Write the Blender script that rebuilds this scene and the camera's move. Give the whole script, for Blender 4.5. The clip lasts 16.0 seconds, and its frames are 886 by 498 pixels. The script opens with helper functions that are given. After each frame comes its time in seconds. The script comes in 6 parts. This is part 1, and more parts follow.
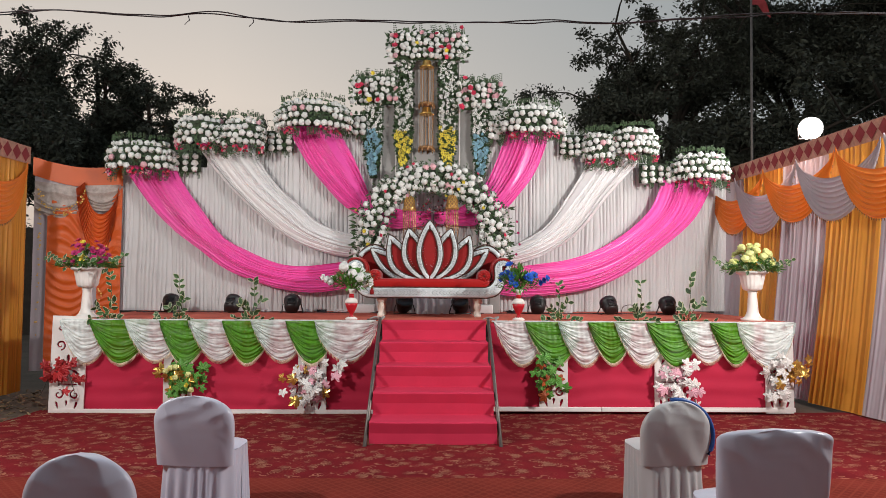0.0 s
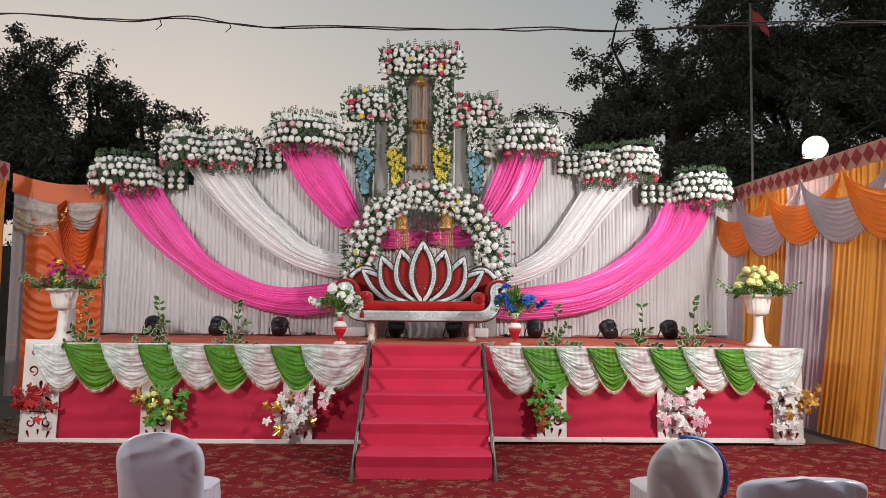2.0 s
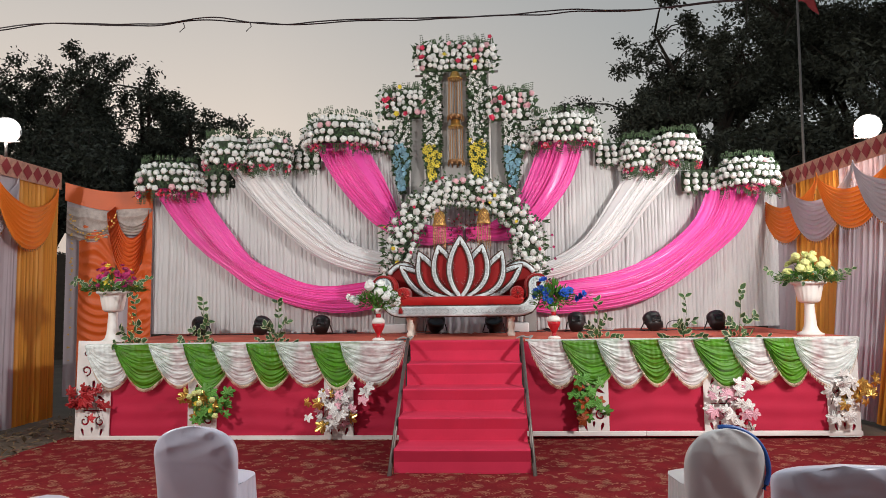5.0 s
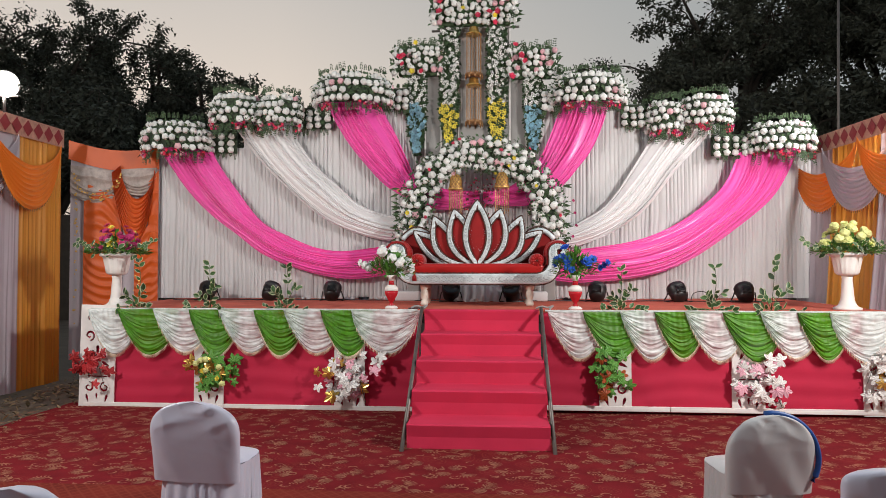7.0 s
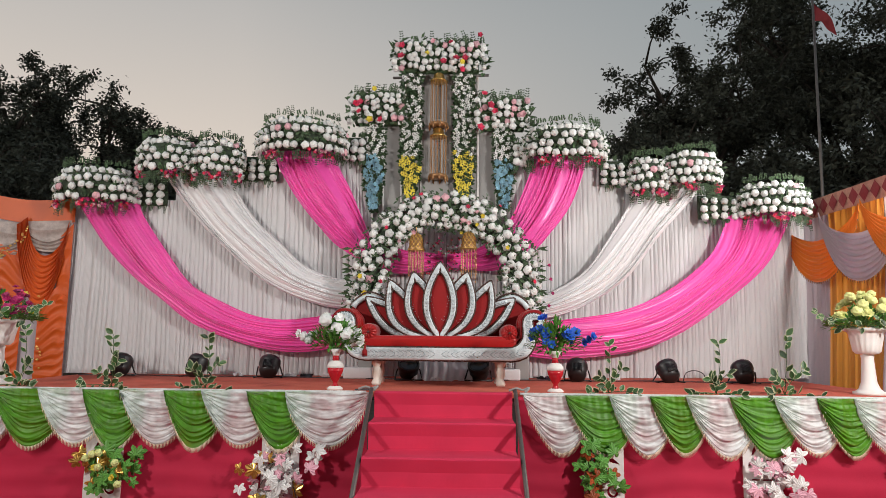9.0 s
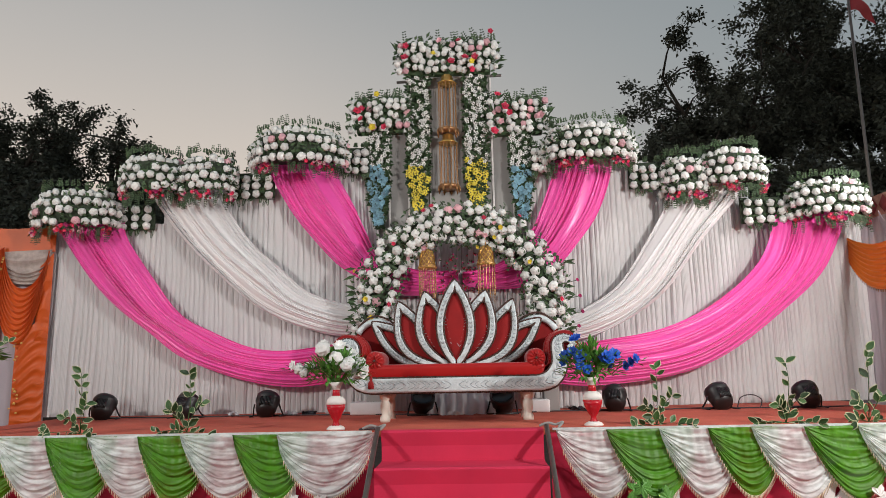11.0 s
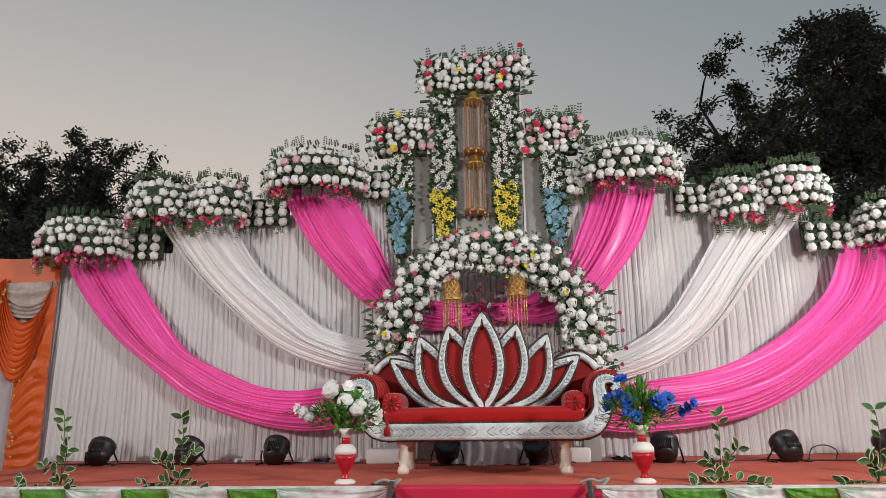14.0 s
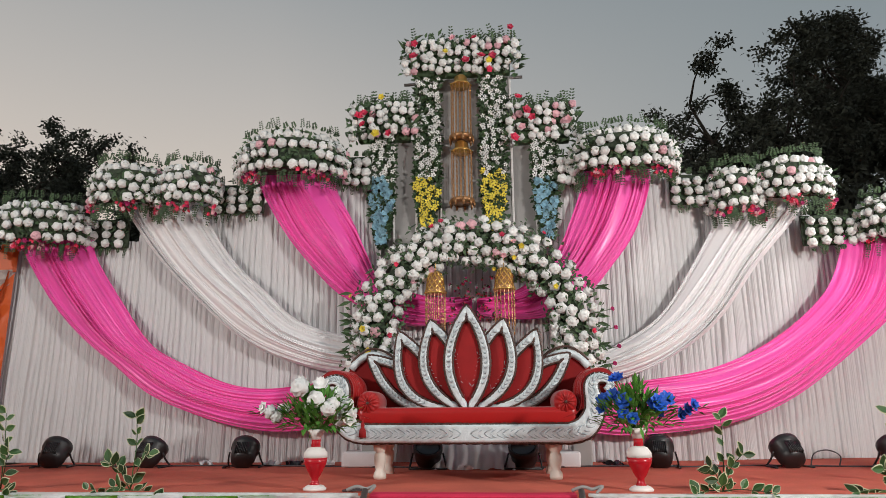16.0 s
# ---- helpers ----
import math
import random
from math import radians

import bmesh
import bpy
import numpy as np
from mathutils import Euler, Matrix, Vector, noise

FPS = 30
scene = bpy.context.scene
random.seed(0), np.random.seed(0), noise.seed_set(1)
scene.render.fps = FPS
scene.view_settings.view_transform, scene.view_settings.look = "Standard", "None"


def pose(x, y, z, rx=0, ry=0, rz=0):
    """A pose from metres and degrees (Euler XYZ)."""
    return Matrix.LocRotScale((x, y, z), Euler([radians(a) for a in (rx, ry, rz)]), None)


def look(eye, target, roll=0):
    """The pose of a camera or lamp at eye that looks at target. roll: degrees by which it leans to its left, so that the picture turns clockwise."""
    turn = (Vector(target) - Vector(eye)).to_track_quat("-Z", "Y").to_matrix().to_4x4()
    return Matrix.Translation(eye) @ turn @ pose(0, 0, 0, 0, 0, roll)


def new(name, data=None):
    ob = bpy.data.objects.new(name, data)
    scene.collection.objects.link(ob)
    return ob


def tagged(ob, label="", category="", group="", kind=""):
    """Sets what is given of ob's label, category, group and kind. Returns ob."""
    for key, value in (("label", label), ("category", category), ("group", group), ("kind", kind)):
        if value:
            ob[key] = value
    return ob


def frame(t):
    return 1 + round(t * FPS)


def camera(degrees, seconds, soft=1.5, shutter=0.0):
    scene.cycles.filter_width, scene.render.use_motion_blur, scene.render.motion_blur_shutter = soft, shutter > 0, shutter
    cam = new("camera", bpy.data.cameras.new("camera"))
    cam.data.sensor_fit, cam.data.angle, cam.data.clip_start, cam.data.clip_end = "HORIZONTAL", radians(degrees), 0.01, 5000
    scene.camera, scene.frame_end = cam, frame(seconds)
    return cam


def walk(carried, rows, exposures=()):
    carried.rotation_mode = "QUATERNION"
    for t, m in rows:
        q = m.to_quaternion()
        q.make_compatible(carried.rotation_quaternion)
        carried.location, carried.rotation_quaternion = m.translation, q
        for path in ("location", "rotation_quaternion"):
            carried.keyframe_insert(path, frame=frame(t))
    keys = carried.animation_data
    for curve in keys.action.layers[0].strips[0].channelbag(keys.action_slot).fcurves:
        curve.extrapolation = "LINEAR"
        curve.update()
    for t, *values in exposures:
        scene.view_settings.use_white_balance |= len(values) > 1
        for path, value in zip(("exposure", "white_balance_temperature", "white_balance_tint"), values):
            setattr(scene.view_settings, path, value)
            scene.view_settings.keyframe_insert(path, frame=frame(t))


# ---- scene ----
cam = camera(66.7, 16.0, soft=0.5)
PATH = [
    (0, (0.095, -0.051, 1.689), (0.113, 1.947, 1.785), 0.3),
    (0.5, (0.16, 0.145, 1.716), (0.156, 2.139, 1.869), -0.3),
    (1, (0.196, 0.27, 1.712), (0.157, 2.264, 1.86), -0.2),
    (1.5, (0.163, 0.301, 1.729), (0.159, 2.294, 1.894), 0.2),
    (2, (0.135, 0.306, 1.732), (0.164, 2.3, 1.886), 0.5),
    (2.5, (0.123, 0.309, 1.712), (0.123, 2.303, 1.865), 0.2),
    (3, (0.134, 0.311, 1.711), (0.093, 2.305, 1.863), 0.1),
    (3.5, (0.158, 0.319, 1.702), (0.105, 2.313, 1.854), 0.1),
    (4, (0.255, 0.334, 1.688), (0.137, 2.325, 1.845), -0.4),
    (6.3, (0.299, 0.39, 1.671), (0.195, 2.386, 1.753), -1.2),
    (6.5, (0.29, 0.451, 1.66), (0.179, 2.447, 1.703), -0.7),
    (7, (0.218, 0.749, 1.706), (0.066, 2.742, 1.754), -0.0),
    (7.5, (0.193, 1.056, 1.657), (0.136, 3.055, 1.659), -1.1),
    (8, (0.213, 1.405, 1.731), (0.091, 3.4, 1.788), -1.0),
    (8.5, (0.245, 1.677, 1.692), (0.155, 3.672, 1.807), 0.5),
    (9, (0.204, 1.998, 1.708), (0.157, 3.981, 1.969), 0.6),
    (9.2, (0.161, 2.113, 1.695), (0.136, 4.094, 1.966), -0.3),
    (11.3, (0.233, 3.042, 1.702), (0.129, 5.009, 2.05), -1.2),
    (11.5, (0.198, 3.13, 1.708), (0.103, 5.104, 2.014), -1.6),
    (12, (0.207, 3.349, 1.749), (0.065, 5.31, 2.112), -1.4),
    (12.5, (0.253, 3.567, 1.756), (0.058, 5.523, 2.124), -0.5),
    (13, (0.261, 3.625, 1.743), (0.08, 5.572, 2.165), -0.8),
    (13.5, (0.248, 3.617, 1.734), (0.068, 5.56, 2.173), -0.9),
    (14, (0.257, 3.609, 1.744), (0.064, 5.548, 2.197), -0.8),
    (14.5, (0.258, 3.599, 1.732), (0.071, 5.533, 2.205), -0.8),
    (15, (0.235, 3.6, 1.73), (-0.009, 5.535, 2.173), -1.5),
    (15.5, (0.262, 3.758, 1.737), (0.044, 5.701, 2.16), 1.1),
    (16, (0.246, 4.04, 1.739), (0.093, 5.982, 2.193), -0.4),
]
walk(cam, [(t, look(eye, target, roll)) for t, eye, target, roll in PATH], exposures=[(0.0, 0.0), (7.0, 0.0), (9.0, -0.06), (13.0, -0.16), (16.0, -0.16)])

# ---------------------------------------------------------------- world and lights
W = bpy.data.worlds.new("dusk_sky")
scene.world = W
W.use_nodes = True
wn, wl = W.node_tree.nodes, W.node_tree.links
wn.clear()
w_out, w_bg = wn.new("ShaderNodeOutputWorld"), wn.new("ShaderNodeBackground")
w_tc, w_sep = wn.new("ShaderNodeTexCoord"), wn.new("ShaderNodeSeparateXYZ")
w_up, w_side, w_mix = wn.new("ShaderNodeValToRGB"), wn.new("ShaderNodeValToRGB"), wn.new("ShaderNodeMix")
w_map = wn.new("ShaderNodeMapRange")
wl.new(w_tc.outputs["Generated"], w_sep.inputs[0])
wl.new(w_sep.outputs["Z"], w_up.inputs[0])
wl.new(w_sep.outputs["Z"], w_side.inputs[0])


def ramp(node, stops):
    els = node.color_ramp.elements
    while len(els) < len(stops):
        els.new(0.5)
    for el, (p, c) in zip(els, stops):
        el.position, el.color = p, (*c, 1)


# warm afterglow on one side of the sky, blue grey on the other
ramp(w_up, [(0.0, (0.62, 0.50, 0.42)), (0.25, (0.74, 0.65, 0.57)), (0.42, (0.54, 0.515, 0.49)), (0.60, (0.33, 0.36, 0.38)), (1.0, (0.2, 0.25, 0.3))])
ramp(w_side, [(0.0, (0.36, 0.38, 0.38)), (0.25, (0.34, 0.37, 0.38)), (0.42, (0.29, 0.33, 0.35)), (0.60, (0.22, 0.27, 0.30)), (1.0, (0.15, 0.2, 0.26))])
w_map.inputs["From Min"].default_value, w_map.inputs["From Max"].default_value = -0.30, 0.45
wl.new(w_sep.outputs["X"], w_map.inputs["Value"])
w_mix.data_type = "RGBA"
wl.new(w_map.outputs["Result"], w_mix.inputs["Factor"])
wl.new(w_up.outputs[0], w_mix.inputs["A"])
wl.new(w_side.outputs[0], w_mix.inputs["B"])
wl.new(w_mix.outputs["Result"], w_bg.inputs["Color"])
w_bg.inputs["Strength"].default_value = 1.0
wl.new(w_bg.outputs[0], w_out.inputs[0])


def flood(name, eye, target, watts, size=0.35, colour=(1.0, 0.97, 0.93)):
    lamp = bpy.data.lights.new(name, "AREA")
    lamp.shape, lamp.size, lamp.energy, lamp.color = "DISK", size, watts, colour
    ob = new(name, lamp)
    ob.matrix_world = look(eye, target)
    return ob


# flood lamps on the side fences: two in view, four further down the ground
flood("flood_beam", (-6.0, 8.85, 3.98), (3.0, 9.4, 1.4), 9)
flood("flood_beam", (5.62, 9.95, 4.02), (-1.0, 10.0, 1.6), 80)
flood("flood_beam", (-5.85, 4.0, 4.1), (2.2, 9.3, 2.6), 288)
flood("flood_beam", (5.65, 4.3, 4.1), (-0.8, 11.0, 3.0), 450)


# ---------------------------------------------------------------- materials
def material(name, colour, rough=0.7, metal=0.0, var=0.12, scale=6.0, grain=120.0, bump=0.08, sheen=0.0, alpha=1.0, through_light=0.0, island=0.0, obj=0.0, spec=0.5):
    m = bpy.data.materials.new(name)
    m.use_nodes = True
    n, l = m.node_tree.nodes, m.node_tree.links
    b = n["Principled BSDF"]
    tc = n.new("ShaderNodeTexCoord")
    big, fine, mix = n.new("ShaderNodeTexNoise"), n.new("ShaderNodeTexNoise"), n.new("ShaderNodeMix")
    big.inputs["Scale"].default_value, fine.inputs["Scale"].default_value = scale, grain
    big.inputs["Detail"].default_value = 4
    l.new(tc.outputs["Object"], big.inputs["Vector"])
    l.new(tc.outputs["Object"], fine.inputs["Vector"])
    add = n.new("ShaderNodeMath")
    add.operation = "MULTIPLY_ADD"
    l.new(fine.outputs["Fac"], add.inputs[0])
    add.inputs[1].default_value = 0.5
    l.new(big.outputs["Fac"], add.inputs[2])
    rng = n.new("ShaderNodeMapRange")
    rng.inputs["From Min"].default_value, rng.inputs["From Max"].default_value = 0.45, 1.05
    rng.inputs["To Min"].default_value, rng.inputs["To Max"].default_value = 1 - var, 1 + var
    l.new(add.outputs[0], rng.inputs["Value"])
    value = rng.outputs["Result"]
    for amount, node, out in ((island, "ShaderNodeNewGeometry", "Random Per Island"), (obj, "ShaderNodeObjectInfo", "Random")):
        if amount:
            src, mr, mul = n.new(node), n.new("ShaderNodeMapRange"), n.new("ShaderNodeMath")
            mr.inputs["To Min"].default_value, mr.inputs["To Max"].default_value = 1 - amount, 1 + amount
            l.new(src.outputs[out], mr.inputs["Value"])
            mul.operation = "MULTIPLY"
            l.new(value, mul.inputs[0])
            l.new(mr.outputs["Result"], mul.inputs[1])
            value = mul.outputs[0]
    mix.data_type, mix.blend_type = "RGBA", "MULTIPLY"
    mix.inputs["Factor"].default_value = 1
    mix.inputs["A"].default_value = (*colour, 1)
    l.new(value, mix.inputs["B"])
    l.new(mix.outputs["Result"], b.inputs["Base Color"])
    b.inputs["Roughness"].default_value, b.inputs["Metallic"].default_value = rough, metal
    b.inputs["Specular IOR Level"].default_value = spec
    b.inputs["Alpha"].default_value = alpha
    if sheen:
        b.inputs["Sheen Weight"].default_value = sheen
        b.inputs["Sheen Roughness"].default_value = 0.4
    if bump:
        bp = n.new("ShaderNodeBump")
        bp.inputs["Strength"].default_value, bp.inputs["Distance"].default_value = bump, 0.004
        l.new(fine.outputs["Fac"], bp.inputs["Height"])
        l.new(bp.outputs[0], b.inputs["Normal"])
    if through_light:
        tr, ms = n.new("ShaderNodeBsdfTranslucent"), n.new("ShaderNodeMixShader")
        l.new(mix.outputs["Result"], tr.inputs["Color"])
        ms.inputs[0].default_value = through_light
        l.new(b.outputs[0], ms.inputs[1])
        l.new(tr.outputs[0], ms.inputs[2])
        l.new(ms.outputs[0], n["Material Output"].inputs["Surface"])
    return m


M_CURTAIN = material("white_satin_cloth", (0.68, 0.67, 0.675), 0.5, var=0.05, scale=1.2, grain=400, through_light=0.12)
M_PINK = material("hot_pink_satin", (0.93, 0.10, 0.46), 0.30, var=0.08, scale=2, grain=300, sheen=0.35, through_light=0.1)
M_WHITE_SWAG = material("white_satin_drape", (0.82, 0.81, 0.82), 0.36, var=0.04, scale=2, grain=300, sheen=0.2, through_light=0.12)
M_ORANGE = material("orange_satin", (0.64, 0.105, 0.012), 0.48, var=0.12, scale=2, grain=300, sheen=0.05, through_light=0.1)
M_TANGERINE = material("tangerine_satin", (0.84, 0.24, 0.025), 0.42, var=0.1, scale=2, grain=300, sheen=0.15, through_light=0.1)
M_AMBER = material("amber_cloth", (0.62, 0.265, 0.032), 0.5, var=0.1, scale=1.5, grain=300, through_light=0.1)
M_LILAC = material("grey_lilac_cloth", (0.47, 0.42, 0.46), 0.5, var=0.08, scale=1.5, grain=300, through_light=0.1)
M_GREY_CLOTH = material("grey_cloth_panel", (0.31, 0.30, 0.29), 0.75, var=0.06, scale=3, grain=250)
M_RED_CLOTH = material("crimson_cloth", (0.50, 0.022, 0.062), 0.75, var=0.10, scale=2.5, grain=300, spec=0.25)
M_STAIR = material("crimson_stair_carpet", (0.58, 0.030, 0.080), 0.85, var=0.10, scale=3, grain=260, spec=0.25)
M_DECK = material("brick_red_felt", (0.50, 0.10, 0.06), 0.95, var=0.2, scale=3, grain=220, bump=0.3)
M_SHEER_W = material("sheer_white_net", (0.84, 0.90, 0.89), 0.5, var=0.06, scale=5, grain=300, alpha=0.62, through_light=0.2)
M_SHEER_G = material("sheer_green_net", (0.085, 0.29, 0.008), 0.5, var=0.2, scale=6, grain=300, alpha=0.84, through_light=0.2)
def net(m, low, high):
    """Uneven density of a gathered net: bunched streaks are denser than the open weave."""
    n, l = m.node_tree.nodes, m.node_tree.links
    tc, mp, nz, mr = n.new("ShaderNodeTexCoord"), n.new("ShaderNodeMapping"), n.new("ShaderNodeTexNoise"), n.new("ShaderNodeMapRange")
    mp.inputs["Scale"].default_value = (5.0, 3.0, 16.0)
    nz.inputs["Scale"].default_value, nz.inputs["Detail"].default_value = 1.3, 3.0
    mr.inputs["From Min"].default_value, mr.inputs["From Max"].default_value = 0.38, 0.62
    mr.inputs["To Min"].default_value, mr.inputs["To Max"].default_value = low, high
    l.new(tc.outputs["Object"], mp.inputs["Vector"])
    l.new(mp.outputs[0], nz.inputs["Vector"])
    l.new(nz.outputs["Fac"], mr.inputs["Value"])
    l.new(mr.outputs["Result"], n["Principled BSDF"].inputs["Alpha"])


net(M_SHEER_W, 0.45, 0.90)
net(M_SHEER_G, 0.70, 0.97)
M_BEAD = material("cream_bead_fringe", (0.72, 0.58, 0.42), 0.5, var=0.15, grain=200)
M_BOARD = material("white_painted_board", (0.80, 0.77, 0.75), 0.55, var=0.08, scale=5, grain=150, bump=0.1)
M_STEEL = material("dark_steel_tube", (0.16, 0.14, 0.13), 0.45, 0.6, var=0.2, scale=9)
M_SILVER = material("silver_carved_wood", (0.62, 0.69, 0.71), 0.40, 0.10, var=0.16, scale=14, grain=60, bump=0.6)
M_VELVET = material("red_velvet", (0.27, 0.006, 0.007), 0.85, var=0.22, scale=5, grain=260, sheen=0.05, bump=0.15)
M_SATIN_RED = material("red_satin_cushion", (0.37, 0.008, 0.008), 0.30, var=0.12, scale=4, grain=200, sheen=0.3)
M_ROPE = material("maroon_gold_rope", (0.065, 0.030, 0.022), 0.5, var=0.9, scale=55, grain=200)
# darker blue-grey tone of the strokes laid over the silver relief
M_SILVER_D = material("antiqued_silver_groove", (0.40, 0.48, 0.51), 0.5, var=0.2, scale=20)
M_IVORY = material("ivory_painted_wood", (0.72, 0.66, 0.58), 0.45, var=0.08, scale=8)
M_ROSE_W = material("white_rose_petal", (0.80, 0.81, 0.79), 0.7, var=0.05, scale=20, obj=0.14, through_light=0.1)
M_ROSE_P = material("pale_pink_rose_petal", (0.78, 0.45, 0.50), 0.7, var=0.08, scale=20, obj=0.2, through_light=0.12)
M_ROSE_R = material("red_pink_flower_petal", (0.66, 0.045, 0.11), 0.65, var=0.1, scale=20, obj=0.3, through_light=0.1)
M_MAGENTA = material("magenta_flower_petal", (0.40, 0.02, 0.13), 0.65, var=0.1, scale=20, obj=0.35)
M_YELLOW = material("yellow_flower_petal", (0.74, 0.60, 0.06), 0.65, var=0.1, scale=20, obj=0.15)
M_LIME = material("pale_lime_flower_petal", (0.72, 0.74, 0.30), 0.65, var=0.08, scale=20, obj=0.12, through_light=0.1)
M_BLUE = material("sky_blue_flower_petal", (0.26, 0.46, 0.56), 0.65, var=0.1, scale=20, obj=0.25)
M_ROYAL = material("royal_blue_flower_petal", (0.015, 0.10, 0.50), 0.6, var=0.1, scale=20, obj=0.35)
M_DARK = material("dark_flower_heart", (0.03, 0.03, 0.025), 0.8)
M_LEAF = material("garland_leaf", (0.045, 0.085, 0.035), 0.6, var=0.25, scale=12, island=0.5)
M_LEAF_B = material("bright_leaf", (0.085, 0.25, 0.035), 0.55, var=0.2, scale=12, island=0.45)
M_LEAF_G = material("variegated_leaf_heart", (0.03, 0.085, 0.02), 0.5, var=0.25, scale=20, obj=0.5)
M_LEAF_C = material("variegated_leaf_edge", (0.50, 0.52, 0.33), 0.55, var=0.1, scale=20)
M_LEAF_R = material("red_maple_leaf", (0.40, 0.02, 0.025), 0.5, var=0.2, scale=20, obj=0.3)
M_LEAF_W = material("white_maple_leaf", (0.74, 0.72, 0.70), 0.55, var=0.08, scale=20, obj=0.08)
M_LEAF_PK = material("pink_maple_leaf", (0.72, 0.38, 0.46), 0.55, var=0.1, scale=20, obj=0.15)
M_LEAF_GO = material("gold_foil_leaf", (0.75, 0.47, 0.12), 0.28, 0.85, var=0.15, scale=20, obj=0.2)
M_GOLD = material("gold_metal_bead", (0.70, 0.44, 0.13), 0.3, 0.85, var=0.15, scale=30)
M_COPPER = material("copper_bead_string", (0.36, 0.19, 0.085), 0.38, 0.6, var=0.25, scale=40)
M_BLACK = material("black_plastic", (0.014, 0.014, 0.015), 0.42, var=0.2, scale=10)
M_LENS = material("dark_lens_glass", (0.02, 0.02, 0.025), 0.12, var=0.05)
M_PLASTER = material("white_plaster", (0.78, 0.76, 0.73), 0.6, var=0.06, scale=7, bump=0.12)
M_VASE_R = material("red_glazed_clay", (0.45, 0.01, 0.02), 0.22, var=0.1, scale=10)
M_CHAIR = material("silver_lilac_satin_cover", (0.55, 0.56, 0.67), 0.29, var=0.06, scale=3, grain=350, sheen=0.25)
M_CHAIR_B = material("silver_grey_satin_cover", (0.46, 0.47, 0.48), 0.36, var=0.06, scale=3, grain=350, sheen=0.25)
M_BLUE_PL = material("blue_chair_plastic", (0.01, 0.07, 0.28), 0.4, var=0.1)
M_BARK = material("dark_bark", (0.05, 0.04, 0.032), 0.9, var=0.3, scale=5)
M_TREE = material("dusk_tree_leaf", (0.055, 0.062, 0.045), 0.8, var=0.3, scale=3, island=0.5)
M_CABLE = material("grey_black_cable", (0.05, 0.04, 0.045), 0.6, var=0.3)
M_EARTH = material("bare_earth", (0.10, 0.078, 0.058), 0.95, var=0.35, scale=2.2, grain=40, bump=0.8)
M_STUB = material("white_wrapped_cloth", (0.70, 0.69, 0.70), 0.5, var=0.08)


def emission(name, colour, strength):
    m = bpy.data.materials.new(name)
    m.use_nodes = True
    b = m.node_tree.nodes["Principled BSDF"]
    b.inputs["Emission Color"].default_value = (*colour, 1)
    b.inputs["Emission Strength"].default_value = strength
    return m


M_GLOW = emission("lit_lamp_glass", (1.0, 0.98, 0.95), 20)


def carpet_material(name, ground, figure, amount):
    """Woven carpet: rows of scrolling leaf figures on a red ground."""
    m = material(name, ground, 0.95, var=0.25, scale=4, grain=160, bump=0.4, spec=0.08)
    n, l = m.node_tree.nodes, m.node_tree.links
    b = n["Principled BSDF"]
    base = b.inputs["Base Color"].links[0].from_socket
    tc = n.new("ShaderNodeTexCoord")
    warp, mixv = n.new("ShaderNodeTexNoise"), n.new("ShaderNodeVectorMath")
    warp.inputs["Scale"].default_value = 3.0
    l.new(tc.outputs["Object"], warp.inputs["Vector"])
    mixv.operation = "MULTIPLY_ADD"
    mixv.inputs[1].default_value = (0.22, 0.22, 0)
    l.new(warp.outputs["Color"], mixv.inputs[0])
    l.new(tc.outputs["Object"], mixv.inputs[2])
    rings = n.new("ShaderNodeTexWave")
    rings.wave_type, rings.rings_direction = "RINGS", "Z"
    vor = n.new("ShaderNodeTexVoronoi")
    vor.inputs["Scale"].default_value = 4.2
    l.new(mixv.outputs[0], vor.inputs["Vector"])
    sub = n.new("ShaderNodeVectorMath")
    sub.operation = "SUBTRACT"
    l.new(mixv.outputs[0], sub.inputs[0])
    l.new(vor.outputs["Position"], sub.inputs[1])
    rings.inputs["Scale"].default_value, rings.inputs["Distortion"].default_value = 10.0, 2.5
    rings.inputs["Detail Scale"].default_value = 4.0
    l.new(sub.outputs[0], rings.inputs["Vector"])
    thin = n.new("ShaderNodeMapRange")
    thin.inputs["From Min"].default_value, thin.inputs["From Max"].default_value = 0.72, 0.86
    l.new(rings.outputs["Fac"], thin.inputs["Value"])
    near = n.new("ShaderNodeMapRange")
    l.new(vor.outputs["Distance"], near.inputs["Value"])
    near.inputs["From Min"].default_value, near.inputs["From Max"].default_value = 0.46, 0.40
    mul = n.new("ShaderNodeMath")
    mul.operation = "MULTIPLY"
    l.new(thin.outputs["Result"], mul.inputs[0])
    l.new(near.outputs["Result"], mul.inputs[1])
    mul2 = n.new("ShaderNodeMath")
    mul2.operation = "MULTIPLY"
    l.new(mul.outputs[0], mul2.inputs[0])
    mul2.inputs[1].default_value = amount
    mix = n.new("ShaderNodeMix")
    mix.data_type = "RGBA"
    l.new(mul2.outputs[0], mix.inputs["Factor"])
    l.new(base, mix.inputs["A"])
    mix.inputs["B"].default_value = (*figure, 1)
    l.new(mix.outputs["Result"], b.inputs["Base Color"])
    return m


